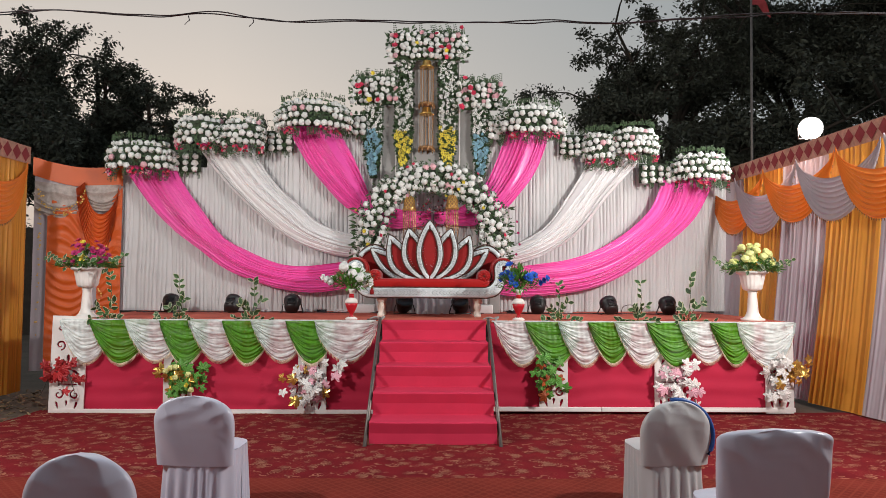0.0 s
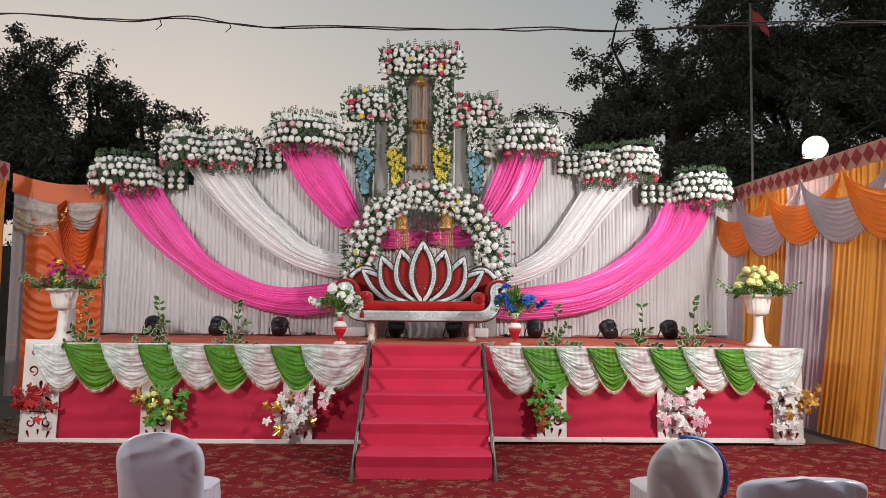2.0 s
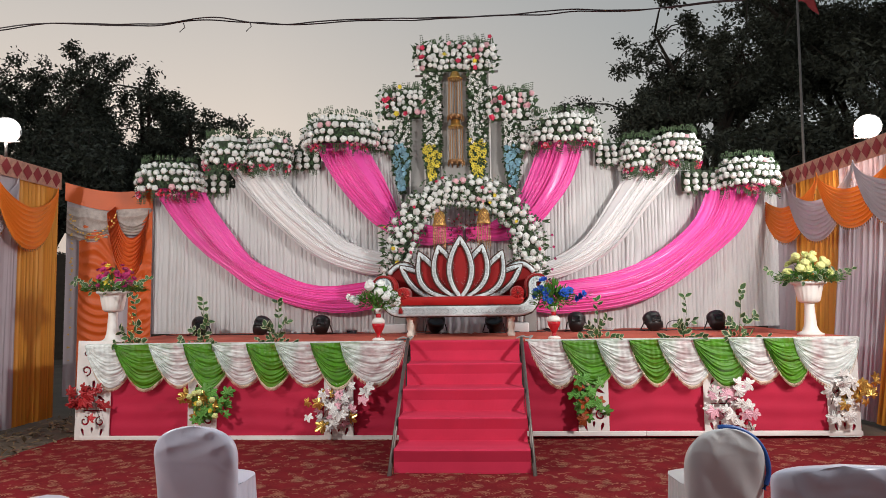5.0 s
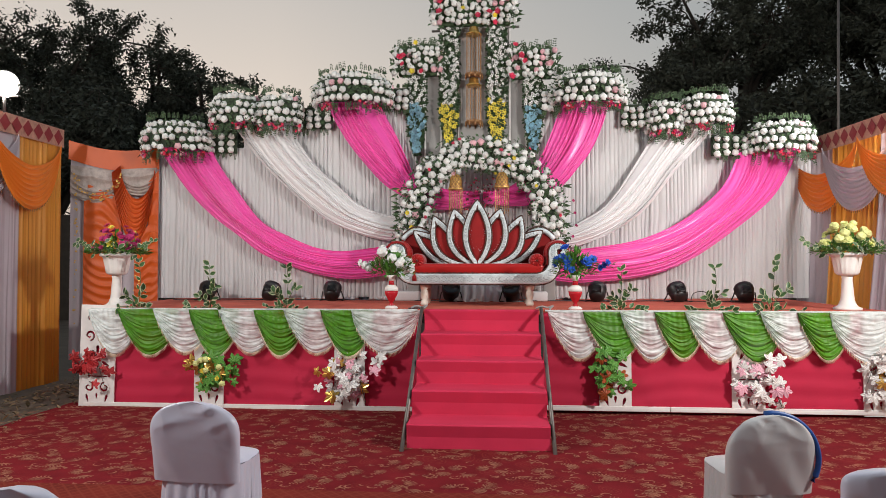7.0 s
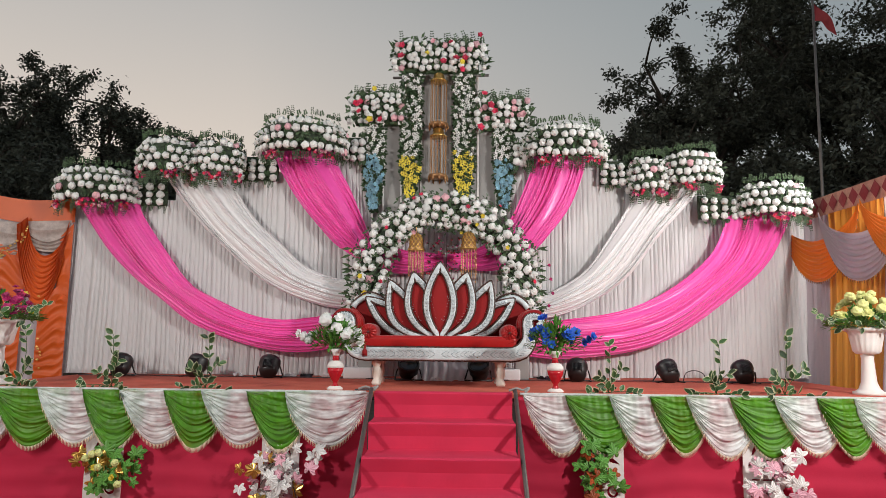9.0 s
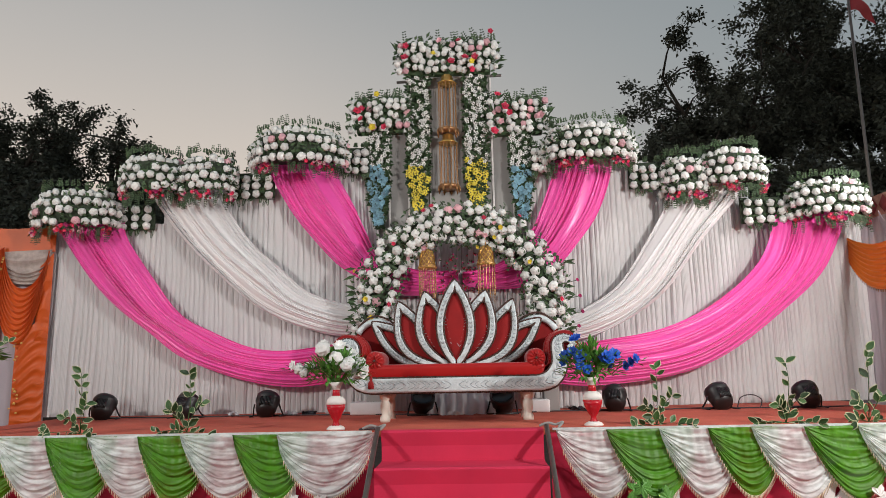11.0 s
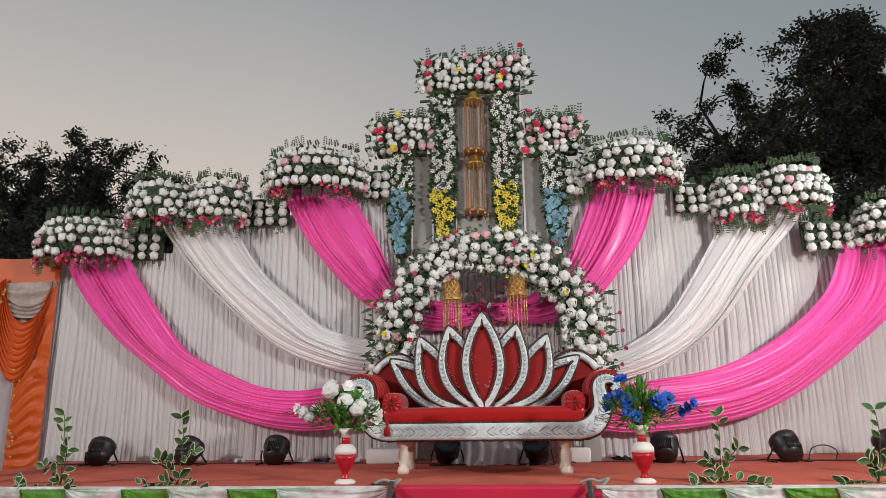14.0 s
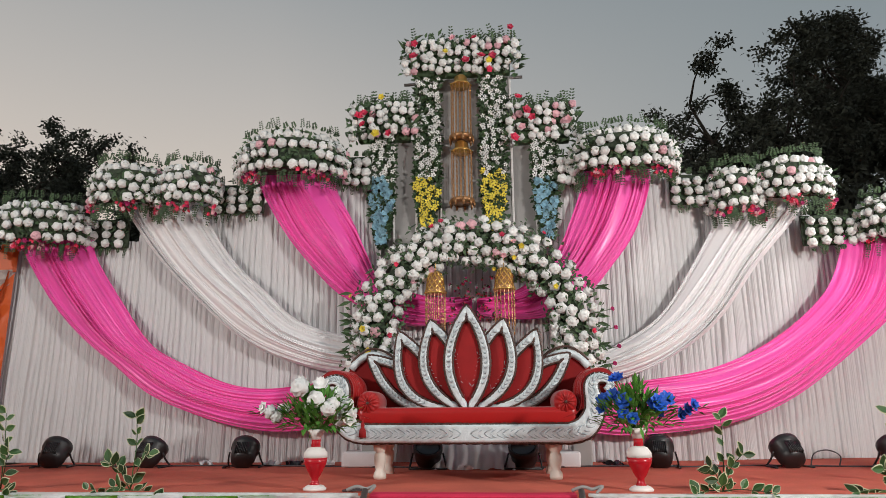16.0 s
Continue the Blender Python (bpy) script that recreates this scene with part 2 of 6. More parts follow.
M_CARPET = carpet_material("scroll_carpet", (0.175, 0.013, 0.018), (0.26, 0.05, 0.035), 0.4)
def diamond_matting(name, colour, *args, **kw):
    """Matting with a small woven diamond lattice in relief."""
    m = material(name, colour, *args, **kw)
    n, l = m.node_tree.nodes, m.node_tree.links
    b = n["Principled BSDF"]
    base = b.inputs["Base Color"].links[0].from_socket
    tc, prev = n.new("ShaderNodeTexCoord"), None
    for turn in (0.75, -0.75):
        mp, wv = n.new("ShaderNodeMapping"), n.new("ShaderNodeTexWave")
        mp.inputs["Rotation"].default_value = (0, 0, turn)
        wv.inputs["Scale"].default_value, wv.inputs["Distortion"].default_value = 4.5, 0.6
        l.new(tc.outputs["Object"], mp.inputs["Vector"])
        l.new(mp.outputs[0], wv.inputs["Vector"])
        if prev:
            mx = n.new("ShaderNodeMath")
            mx.operation = "MAXIMUM"
            l.new(prev, mx.inputs[0])
            l.new(wv.outputs["Fac"], mx.inputs[1])
            prev = mx.outputs[0]
        else:
            prev = wv.outputs["Fac"]
    rg, mix = n.new("ShaderNodeMapRange"), n.new("ShaderNodeMix")
    rg.inputs["From Min"].default_value, rg.inputs["From Max"].default_value = 0.80, 0.98
    rg.inputs["To Max"].default_value = 0.35
    l.new(prev, rg.inputs["Value"])
    mix.data_type = "RGBA"
    l.new(rg.outputs["Result"], mix.inputs["Factor"])
    l.new(base, mix.inputs["A"])
    mix.inputs["B"].default_value = (0.26, 0.062, 0.036, 1)
    l.new(mix.outputs["Result"], b.inputs["Base Color"])
    return m


M_MAT = diamond_matting("plain_red_matting", (0.17, 0.024, 0.017), 0.95, var=0.3, scale=2, grain=90, bump=0.5, spec=0.08)


# ---------------------------------------------------------------- mesh helpers
def mesh_object(name, verts, faces, mats, smooth=True, index=None):
    me = bpy.data.meshes.new(name)
    me.from_pydata([tuple(v) for v in verts], [], faces)
    for m in mats if isinstance(mats, (list, tuple)) else [mats]:
        me.materials.append(m)
    if smooth:
        me.polygons.foreach_set("use_smooth", [True] * len(me.polygons))
    if index is not None:
        me.polygons.foreach_set("material_index", index)
    me.update()
    return me


def thing(name, loc=(0, 0, 0), label="", category="", group="", rz=0.0):
    ob = new(name)
    ob.matrix_basis = pose(*loc, 0, 0, rz)
    return tagged(ob, label, category, group)


def part(name, shape, mats, parent=None, label="", m=None, smooth=True, kind=""):
    """One mesh object under a thing: from a bmesh, a (verts, faces[, index]) tuple or a mesh."""
    if isinstance(shape, bmesh.types.BMesh):
        me = bpy.data.meshes.new(name)
        shape.to_mesh(me)
        shape.free()
        for k in mats if isinstance(mats, (list, tuple)) else [mats]:
            me.materials.append(k)
        if smooth:
            me.polygons.foreach_set("use_smooth", [True] * len(me.polygons))
    elif isinstance(shape, tuple):
        me = mesh_object(name, shape[0], shape[1], mats, smooth, shape[2] if len(shape) > 2 else None)
    else:
        me = shape
    ob = new(name, me)
    if parent:
        ob.parent = parent
    if m is not None:
        ob.matrix_basis = m
    return tagged(ob, label, kind=kind)


def grid(nu, nv, f):
    """A sheet: f(u, v) with u, v from 0 to 1."""
    verts = [f(i / nu, j / nv) for i in range(nu + 1) for j in range(nv + 1)]
    faces = [(i * (nv + 1) + j, i * (nv + 1) + j + 1, (i + 1) * (nv + 1) + j + 1, (i + 1) * (nv + 1) + j) for i in range(nu) for j in range(nv)]
    return verts, faces


def join(*shapes):
    verts, faces = [], []
    for s in shapes:
        k = len(verts)
        verts += list(s[0])
        faces += [tuple(i + k for i in f) for f in s[1]]
    return verts, faces


def box(x0, x1, y0, y1, z0, z1, bevel=0.0, seg=2):
    bm = bmesh.new()
    bmesh.ops.create_cube(bm, size=1, matrix=Matrix.LocRotScale(((x0 + x1) / 2, (y0 + y1) / 2, (z0 + z1) / 2), None, (x1 - x0, y1 - y0, z1 - z0)))
    if bevel:
        bmesh.ops.bevel(bm, geom=bm.edges[:], offset=bevel, segments=seg, affect="EDGES", profile=0.6)
    return bm


def lathe(profile, n=24, cx=0.0, cy=0.0, flute=0.0, flutes=12):
    """Turned solid: profile of (radius, z) from bottom to top."""
    verts, faces = [], []
    for r, z in profile:
        for k in range(n):
            a = 2 * math.pi * k / n
            rr = r * (1 + flute * math.cos(flutes * a))
            verts.append((cx + rr * math.cos(a), cy + rr * math.sin(a), z))
    for j in range(len(profile) - 1):
        for k in range(n):
            faces.append((j * n + k, j * n + (k + 1) % n, (j + 1) * n + (k + 1) % n, (j + 1) * n + k))
    faces.append(tuple(range(n - 1, -1, -1)))
    faces.append(tuple((len(profile) - 1) * n + k for k in range(n)))
    return verts, faces


def tube(points, radius, n=6, taper=1.0, twist=0.0):
    """A round bar along points."""
    pts = [Vector(p) for p in points]
    verts, faces = [], []
    for i, p in enumerate(pts):
        d = (pts[min(i + 1, len(pts) - 1)] - pts[max(i - 1, 0)]).normalized()
        a = d.cross(Vector((0.13, 0.2, 0.97)) if abs(d.z) < 0.9 else Vector((1, 0.1, 0))).normalized()
        b = d.cross(a)
        r = radius * (1 + (taper - 1) * i / max(1, len(pts) - 1))
        for k in range(n):
            t = 2 * math.pi * k / n + twist * i
            verts.append(p + a * (r * math.cos(t)) + b * (r * math.sin(t)))
    for i in range(len(pts) - 1):
        for k in range(n):
            faces.append((i * n + k, i * n + (k + 1) % n, (i + 1) * n + (k + 1) % n, (i + 1) * n + k))
    faces.append(tuple(range(n - 1, -1, -1)))
    faces.append(tuple((len(pts) - 1) * n + k for k in range(n)))
    return verts, faces


def spline(points, n):
    """Smooth run of n + 1 points through the given ones."""
    pts = [Vector(p) for p in points]
    k, out = len(pts) - 1, []
    for i in range(n + 1):
        s = i / n * k
        j = min(int(s), k - 1)
        t = s - j
        p0, p1, p2, p3 = pts[max(j - 1, 0)], pts[j], pts[j + 1], pts[min(j + 2, k)]
        out.append(0.5 * ((2 * p1) + (p2 - p0) * t + (2 * p0 - 5 * p1 + 4 * p2 - p3) * t * t + (3 * p1 - p0 - 3 * p2 + p3) * t ** 3))
    return out


def aim(pos, way, spin=0.0, size=1.0):
    """Pose that turns a flower's face (its +z) along way."""
    q = Vector(way).to_track_quat("Z", "Y")
    return Matrix.Translation(pos) @ q.to_matrix().to_4x4() @ Matrix.Rotation(spin, 4, "Z") @ Matrix.Scale(size, 4)


class Leaves:
    """Many small leaves gathered into one sheet."""

    def __init__(self):
        self.v, self.f = [], []

    def leaf(self, pos, way, up, length, width):
        way, up = Vector(way).normalized(), Vector(up)
        side = way.cross(up)
        side = side.normalized() if side.length > 1e-4 else Vector((1, 0, 0))
        lift = side.cross(way)
        p, k = Vector(pos), len(self.v)
        self.v += [p, p + way * length * 0.45 + side * width * 0.5 + lift * length * 0.08, p + way * length, p + way * length * 0.45 - side * width * 0.5 + lift * length * 0.08, p + way * length * 0.5]
        self.f += [(k, k + 1, k + 4), (k + 1, k + 2, k + 4), (k + 2, k + 3, k + 4), (k + 3, k, k + 4)]

    def fern(self, pos, way, length, width, n=7):
        way = Vector(way).normalized()
        side = way.cross(Vector((0.2, 1, 0.1))).normalized()
        for i in range(n):
            p = Vector(pos) + way * length * (i + 1) / n
            for s in (-1, 1):
                self.leaf(p, side * s + way * 0.5, way.cross(side), width * (1.1 - 0.5 * i / n), width * 0.45)

    def shape(self):
        return self.v, self.f


def rnd(a, b):
    return random.uniform(a, b)


def wobble(x, seed, n=3):
    """Smooth irregular curve."""
    return sum(math.sin(x * (1.0 + 0.73 * k) + seed * (1.7 + k)) / (1 + 0.5 * k) for k in range(n)) / n


# ---------------------------------------------------------------- ground and stage
STAGE = 1.185


def sheet(x0, x1, y0, y1, z, nx, ny, amp, freq):
    return grid(nx, ny, lambda u, v: (x0 + (x1 - x0) * u, y0 + (y1 - y0) * v, z + amp * noise.noise(Vector((x0 + (x1 - x0) * u, y0 + (y1 - y0) * v, 0.3)) * freq)))


tagged(part("ground", ([(-600, -600, -0.03), (600, -600, -0.03), (600, 600, -0.03), (-600, 600, -0.03)], [(0, 1, 2, 3)]), M_EARTH, kind="structure"), "bare brown earth around the carpets", "ground")
tagged(part("carpet", sheet(-5.0, 5.9, 5.55, 8.75, 0.008, 110, 40, 0.008, 2.5), M_CARPET, kind="structure"), "worn red carpet with pale golden scrolling leaf figures", "carpet")
tagged(part("matting", sheet(-5.6, 5.9, -4.0, 5.75, 0.022, 120, 90, 0.010, 1.8), M_MAT, kind="structure"), "plain brick-red floor matting laid over the earth", "matting")

X0, X1, YF, YB = -4.74, 4.68, 8.62, 11.9
deck = thing("stage_platform", (0, 0, 0), "low stage platform with brick-red felt top and crimson cloth front", "stage")
part("deck", box(X0, X1, YF, YB, STAGE - 0.05, STAGE, 0.008), M_DECK, deck, "brick-red felt top")


def front_cloth(x0, x1):
    def f(u, v):
        x, z = x0 + (x1 - x0) * u, 0.03 + (STAGE - 0.06) * v
        return (x, YF - 0.012 + 0.007 * math.sin(z * 31 + 2.2 * wobble(x * 2.2, 3)) * (1 - v) + 0.006 * wobble(x * 5 + z * 3, 1.3), z)
    return grid(60, 34, f)


part("front_cloth", front_cloth(X0, -0.66), M_RED_CLOTH, deck, "crimson cloth with slack creases")
part("front_cloth", front_cloth(0.78, X1), M_RED_CLOTH, deck, "crimson cloth with slack creases")
for x0, x1 in ((X0, -3.0), (-3.0, -0.66), (0.78, 2.2), (2.2, X1)):
    part("base_bar", box(x0 + 0.004, x1 - 0.004, YF - 0.055, YF - 0.02, 0.0 + 0.045 * (x0 > 0), 0.055 + 0.045 * (x0 > 0), 0.004), M_BOARD, deck, "white painted bar")
part("side_cloth", box(X0 + 0.003, X0 + 0.02, YF + 0.01, YB, 0.0, STAGE - 0.055), M_RED_CLOTH, deck)
part("side_cloth", box(X1 - 0.02, X1 - 0.003, YF + 0.01, YB, 0.0, STAGE - 0.055), M_RED_CLOTH, deck)

# stairs: five risers in crimson carpet between steel side bars
stairs = thing("stage_stairs", (0.065, 0, 0), "crimson carpeted stage stairs between dark steel bars", "stairs")
SW, STEP, RUN, SY = 0.66, STAGE / 5, 0.40, 6.98


def stair_sheet():
    prof = []
    for k in range(5):
        y, z = SY + RUN * k, STEP * k
        prof += [(y, z + 0.004), (y + 0.004, z + STEP * 0.5), (y - 0.018, z + STEP - 0.030), (y - 0.022, z + STEP - 0.010), (y - 0.006, z + STEP + 0.004), (y + 0.03, z + STEP)]
        if k < 4:
            prof += [(y + RUN * 0.5, z + STEP - 0.006), (y + RUN - 0.03, z + STEP - 0.002)]
    prof.append((SY + RUN * 4 + 0.10, STAGE + 0.004))
    n = len(prof) - 1
    def f(u, v):
        y, z = prof[round(v * n)]
        x = -SW + 2 * SW * u
        return (x, y + 0.004 * wobble(x * 6 + z * 9, 2), z + 0.003 * wobble(x * 4 + y * 7, 4))
    return grid(28, n, f)


part("tread_carpet", stair_sheet(), M_STAIR, stairs, "crimson carpet over the treads", smooth=False)
for s in (-1, 1):
    part("side_bar", tube([(s * (SW + 0.035), SY - 0.10, 0.0), (s * (SW + 0.025), SY + RUN * 4 - 0.04, STAGE + 0.03)], 0.021, 8), M_STEEL, stairs, "dark steel side bar")
    for k in range(1, 5):
        part("step_bracket", box(s * SW - 0.012, s * SW + 0.012, SY + RUN * k - 0.05, SY + RUN * k + 0.06, STEP * k - 0.07, STEP * k - 0.03, 0.003), M_STEEL, stairs)


# ---------------------------------------------------------------- backdrop curtain
YC = 11.08


def pleats(x, seed):
    """Narrow gathered pleats of uneven width."""
    w = x * 2 * math.pi / 0.066 + 4.6 * wobble(x * 5.0, seed) + 2.2 * wobble(x * 13.0, seed + 2)
    a = 0.55 + 0.45 * wobble(x * 7, seed + 5)
    return (0.45 + 0.55 * a) * (abs(math.sin(w / 2)) ** 0.28 - 0.7) + 0.34 * wobble(x * 11, seed + 8) + 0.26 * wobble(x * 31, seed + 7) + 0.07 * math.sin(x * 391 + 3 * wobble(x * 17, seed))


def curtain(x0, x1, z0, z1, y, seed, amp=0.056):
    n = max(8, int((x1 - x0) / 0.0048))
    def f(u, v):
        x = x0 + (x1 - x0) * u
        z = z0 + (z1 - z0) * v
        lean = 0.03 * (1 - v) * wobble(x * 2.3, seed + 9)
        flare = 1.0 + 0.7 * max(0, 0.25 - v) * (1 + wobble(x * 4, seed))
        return (x + lean, y - amp * flare * (pleats(x + 0.012 * wobble(z * 2.5 + x * 3, seed), seed) - 0.2) - 0.05 * max(0, 0.06 - v), z + (0.015 * wobble(x * 9, seed) if v > 0.99 else 0))
    return grid(n, 14, f)



def back_turn(x):
    """How far the backdrop stands back at x: its one wing turns away past the tower."""
    return 0.14 * max(0.0, x - 1.0)


def pushed(x, z):
    k = (YC + back_turn(x) - 0.6) / (YC - 0.6)
    return 0.17 + (x - 0.17) * k, 1.70 + (z - 1.70) * k


for k, (x0, x1, z1, y) in enumerate([(-5.17, -3.66, 3.56, YC - 0.035), (-3.72, -2.20, 3.96, YC - 0.018), (-2.24, -0.98, 4.26, YC), (-1.0, 1.0, 3.2, YC + 0.02), (0.86, 2.44, 4.22, YC), (2.42, 3.74, 3.90, YC + 0.06), (3.72, 5.36, 3.54, YC + 0.10)]):
    v, f = curtain(x0, x1, STAGE + 0.004, z1, y, 1.7 * k)
    v = [(p[0], p[1] + back_turn(p[0]), p[2]) for p in v]
    tagged(part("backdrop_curtain", (v, f), M_CURTAIN), "white satin backdrop curtain with narrow gathered pleats", "curtain", "white curtains behind the stage")
    tagged(part("curtain_pipe", tube([(x, y + 0.05 + back_turn(x), z1 - 0.05) for x in (x0, max(x0, min(x1, 1.0)) + 0.001, x1 + 0.002)], 0.02, 8), M_STEEL), "steel pipe carrying the backdrop curtain", "pipe", "curtain pipes")


def swag(lower, upper, y, folds, seed, bulge=0.10, thick=0.034):
    """Cloth hung between two edge curves, folds running along its length."""
    lo, up = ([Vector((p[0], 0, p[1])) for p in [pushed(q.x, q.z) for q in spline([(x, 0, z) for x, z in edge], 70)]] for edge in (lower, upper))
    def f(u, v):
        a, b = lo[round(u * 70)], up[round(u * 70)]
        vv = v + 0.035 * math.sin(v * math.pi) * wobble(u * 6 + v * 3, seed)
        p = a.lerp(b, vv)
        ph = 2 * math.pi * folds * (v + 0.07 * wobble(u * 3.5 + v, seed) + 0.11 * wobble(v * 9, seed + 4)) + 1.2 * wobble(u * 5 + v * 4, seed + 1)
        d = thick * (0.55 + 0.55 * wobble(v * 8 + u * 3, seed + 2)) * ((1 - 2 * abs(math.sin(ph / 2)) ** 0.7) + 0.4 * math.sin(2.3 * ph + 3 * u))
        belly = bulge * math.sin(math.pi * min(1, v * 1.05)) ** 0.7 + 0.05 * math.sin(math.pi * u)
        return (p.x, y + back_turn(p.x) - belly - d, p.z + 0.3 * d)
    return grid(70, 150, f)


SWAGS = [
    (M_PINK, "pink", [(-5.04, 3.56), (-4.91, 3.36), (-4.54, 2.86), (-4.18, 2.50), (-3.75, 2.18), (-3.33, 1.87), (-2.81, 1.66), (-2.30, 1.53), (-1.81, 1.50), (-1.2, 1.60), (-0.8, 1.72)],
     [(-4.16, 3.56), (-4.09, 3.33), (-3.74, 2.84), (-3.37, 2.39), (-2.97, 2.17), (-2.51, 1.98), (-2.07, 1.93), (-1.58, 1.98), (-1.1, 2.05), (-0.8, 2.06)], YC - 0.16),
    (M_WHITE_SWAG, "white", [(-3.88, 4.02), (-3.77, 3.79), (-3.36, 3.28), (-2.88, 2.82), (-2.48, 2.49), (-2.08, 2.27), (-1.58, 2.11), (-1.2, 2.08), (-0.8, 2.10)],
     [(-2.98, 4.02), (-2.88, 3.74), (-2.53, 3.25), (-2.17, 2.92), (-1.84, 2.63), (-1.46, 2.49), (-1.1, 2.43), (-0.8, 2.42)], YC - 0.13),
    (M_PINK, "pink", [(-2.42, 4.30), (-2.35, 4.14), (-2.05, 3.63), (-1.73, 3.23), (-1.41, 2.90), (-1.09, 2.72), (-0.6, 2.55), (0.0, 2.62)],
     [(-1.52, 4.30), (-1.48, 4.10), (-1.26, 3.66), (-1.10, 3.30), (-0.95, 3.04), (-0.5, 2.86), (0.0, 2.84)], YC - 0.10),
    (M_PINK, "pink", [(1.93, 4.20), (1.89, 3.95), (1.70, 3.48), (1.44, 3.12), (1.18, 2.85), (0.7, 2.60), (0.05, 2.64)],
     [(1.22, 4.20), (1.20, 4.05), (1.02, 3.57), (0.86, 3.25), (0.5, 2.92), (0.05, 2.82)], YC - 0.10),
    (M_WHITE_SWAG, "white", [(3.50, 3.92), (3.38, 3.64), (2.92, 3.13), (2.46, 2.55), (1.97, 2.19), (1.50, 2.00), (1.1, 1.95), (0.8, 1.98)],
     [(2.68, 3.92), (2.58, 3.67), (2.23, 3.09), (1.89, 2.62), (1.53, 2.37), (1.23, 2.25), (0.8, 2.25)], YC - 0.13),
    (M_PINK, "pink", [(4.70, 3.50), (4.60, 3.25), (4.28, 2.70), (3.72, 2.22), (3.08, 1.78), (2.44, 1.55), (1.52, 1.45), (1.0, 1.50), (0.7, 1.55)],
     [(3.84, 3.50), (3.78, 3.31), (3.54, 2.83), (2.99, 2.37), (2.35, 2.09), (1.71, 1.98), (1.1, 1.92), (0.7, 1.92)], YC - 0.16),
]
for k, (mt, word, lower, upper, y) in enumerate(SWAGS):
    tagged(part("swag_drape", swag(lower, upper, y, 9.5 if word == "pink" else 6.5, 2.1 * k + 0.4), mt), f"{word} satin swag drape gathered in long folds", "drape", f"{word} swags on the backdrop")


# ---------------------------------------------------------------- side fences of cloth
def fence_cloth(p0, p1, z1, seed, belly):
    """Gathered hanging panel from p0 to p1 (x, y); its foot swings inward by belly."""
    a, b = Vector((*p0, 0)), Vector((*p1, 0))
    n = (b - a).normalized().cross(Vector((0, 0, 1)))
    def f(u, v):
        s = (b - a).length * u
        q = a.lerp(b, u)
        d = 0.011 * (0.6 + 0.6 * wobble(s * 3, seed + 1)) * (1 - 2 * abs(math.sin(math.pi * s / 0.10 + 4.0 * wobble(s * 4, seed) + 0.7 * wobble(v * 4, seed))) ** 0.6) + 0.020 * wobble(s * 9 + 0.6 * v, seed + 3) + 0.009 * wobble(s * 43 + 0.5 * v, seed + 4)
        off = belly * ((1 - v) ** 1.5) + d
        return (q.x + n.x * off, q.y + n.y * off, 0.03 + (z1 - 0.03) * v)
    return grid(110, 14, f)


def fence_swag(p0, p1, z1, drop, seed, out=0.06):
    """Draped swag between two pins of a fence top: folds hang in even curves, gathered at both pins."""
    a, b = Vector((*p0, 0)), Vector((*p1, 0))
    n = (b - a).normalized().cross(Vector((0, 0, 1)))
    def f(u, v):
        hang_ = (4 * u * (1 - u)) ** (0.62 + 0.25 * v)
        sag = drop * (0.40 + 0.60 * v) * hang_
        q = a.lerp(b, u + (0.09 - 0.16 * v) * math.sin(2 * math.pi * u) * 0.35)
        ph = 2 * math.pi * (8.5 * v + 0.25 * wobble(u * 4 + v * 3, seed))
        off = out + 0.13 * (1 - u) + 0.05 * math.sin(math.pi * u) * (0.3 + 0.7 * v) + 0.020 * (1 - 2 * abs(math.sin(ph / 2)) ** 0.75) * (0.35 + 0.65 * math.sin(math.pi * u))
        return (q.x + n.x * off, q.y + n.y * off, z1 - 0.10 * v * (1 - hang_) - sag)
    return f


def fence(points, z1, belly, word, colours, first):
    """Panels in turn along a line of (x, y) points, with a diamond band and swags above."""
    own = thing("cloth_fence", (0, 0, 0), f"cloth fence of amber and lilac panels, {word}", "fence")
    for k, (p0, p1) in enumerate(zip(points, points[1:])):
        mt = colours[(k + first) % 2]
        near = min(1.0, 0.25 + 0.30 * k)
        part("panel", fence_cloth(p0, p1, z1 - 0.03, k * 1.3, belly * near), mt, own, "gathered hanging panel")
    a, b = Vector((*points[0], 0)), Vector((*points[-1], 0))
    way = (b - a).normalized()
    n = way.cross(Vector((0, 0, 1)))
    length = (b - a).length
    h = 0.26
    lo, hi = a + n * 0.03, b + n * 0.03
    part("band", ([lo + Vector((0, 0, z1 - h)), hi + Vector((0, 0, z1 - h)), hi + Vector((0, 0, z1)), lo + Vector((0, 0, z1))], [(0, 1, 2, 3)]), M_BAND, own, "tan patterned band", smooth=False)
    count = int(length / 0.21)
    for k in range(count):
        c = a + way * (0.105 + k * 0.21) + n * 0.038 + Vector((0, 0, z1 - h / 2))
        dx, dz = way * 0.098, Vector((0, 0, 0.115))
        part("diamond", ([c - dx, c - dz, c + dx, c + dz, c + n * 0.006], [(0, 1, 4), (1, 2, 4), (2, 3, 4), (3, 0, 4)]), M_DIAMOND, own, "maroon diamond patch", smooth=False)
    return own


M_BAND = material("tan_printed_band", (0.42, 0.22, 0.16), 0.8, var=0.3, scale=14, grain=60)
M_DIAMOND = material("maroon_patch", (0.22, 0.02, 0.025), 0.75, var=0.12, scale=9)

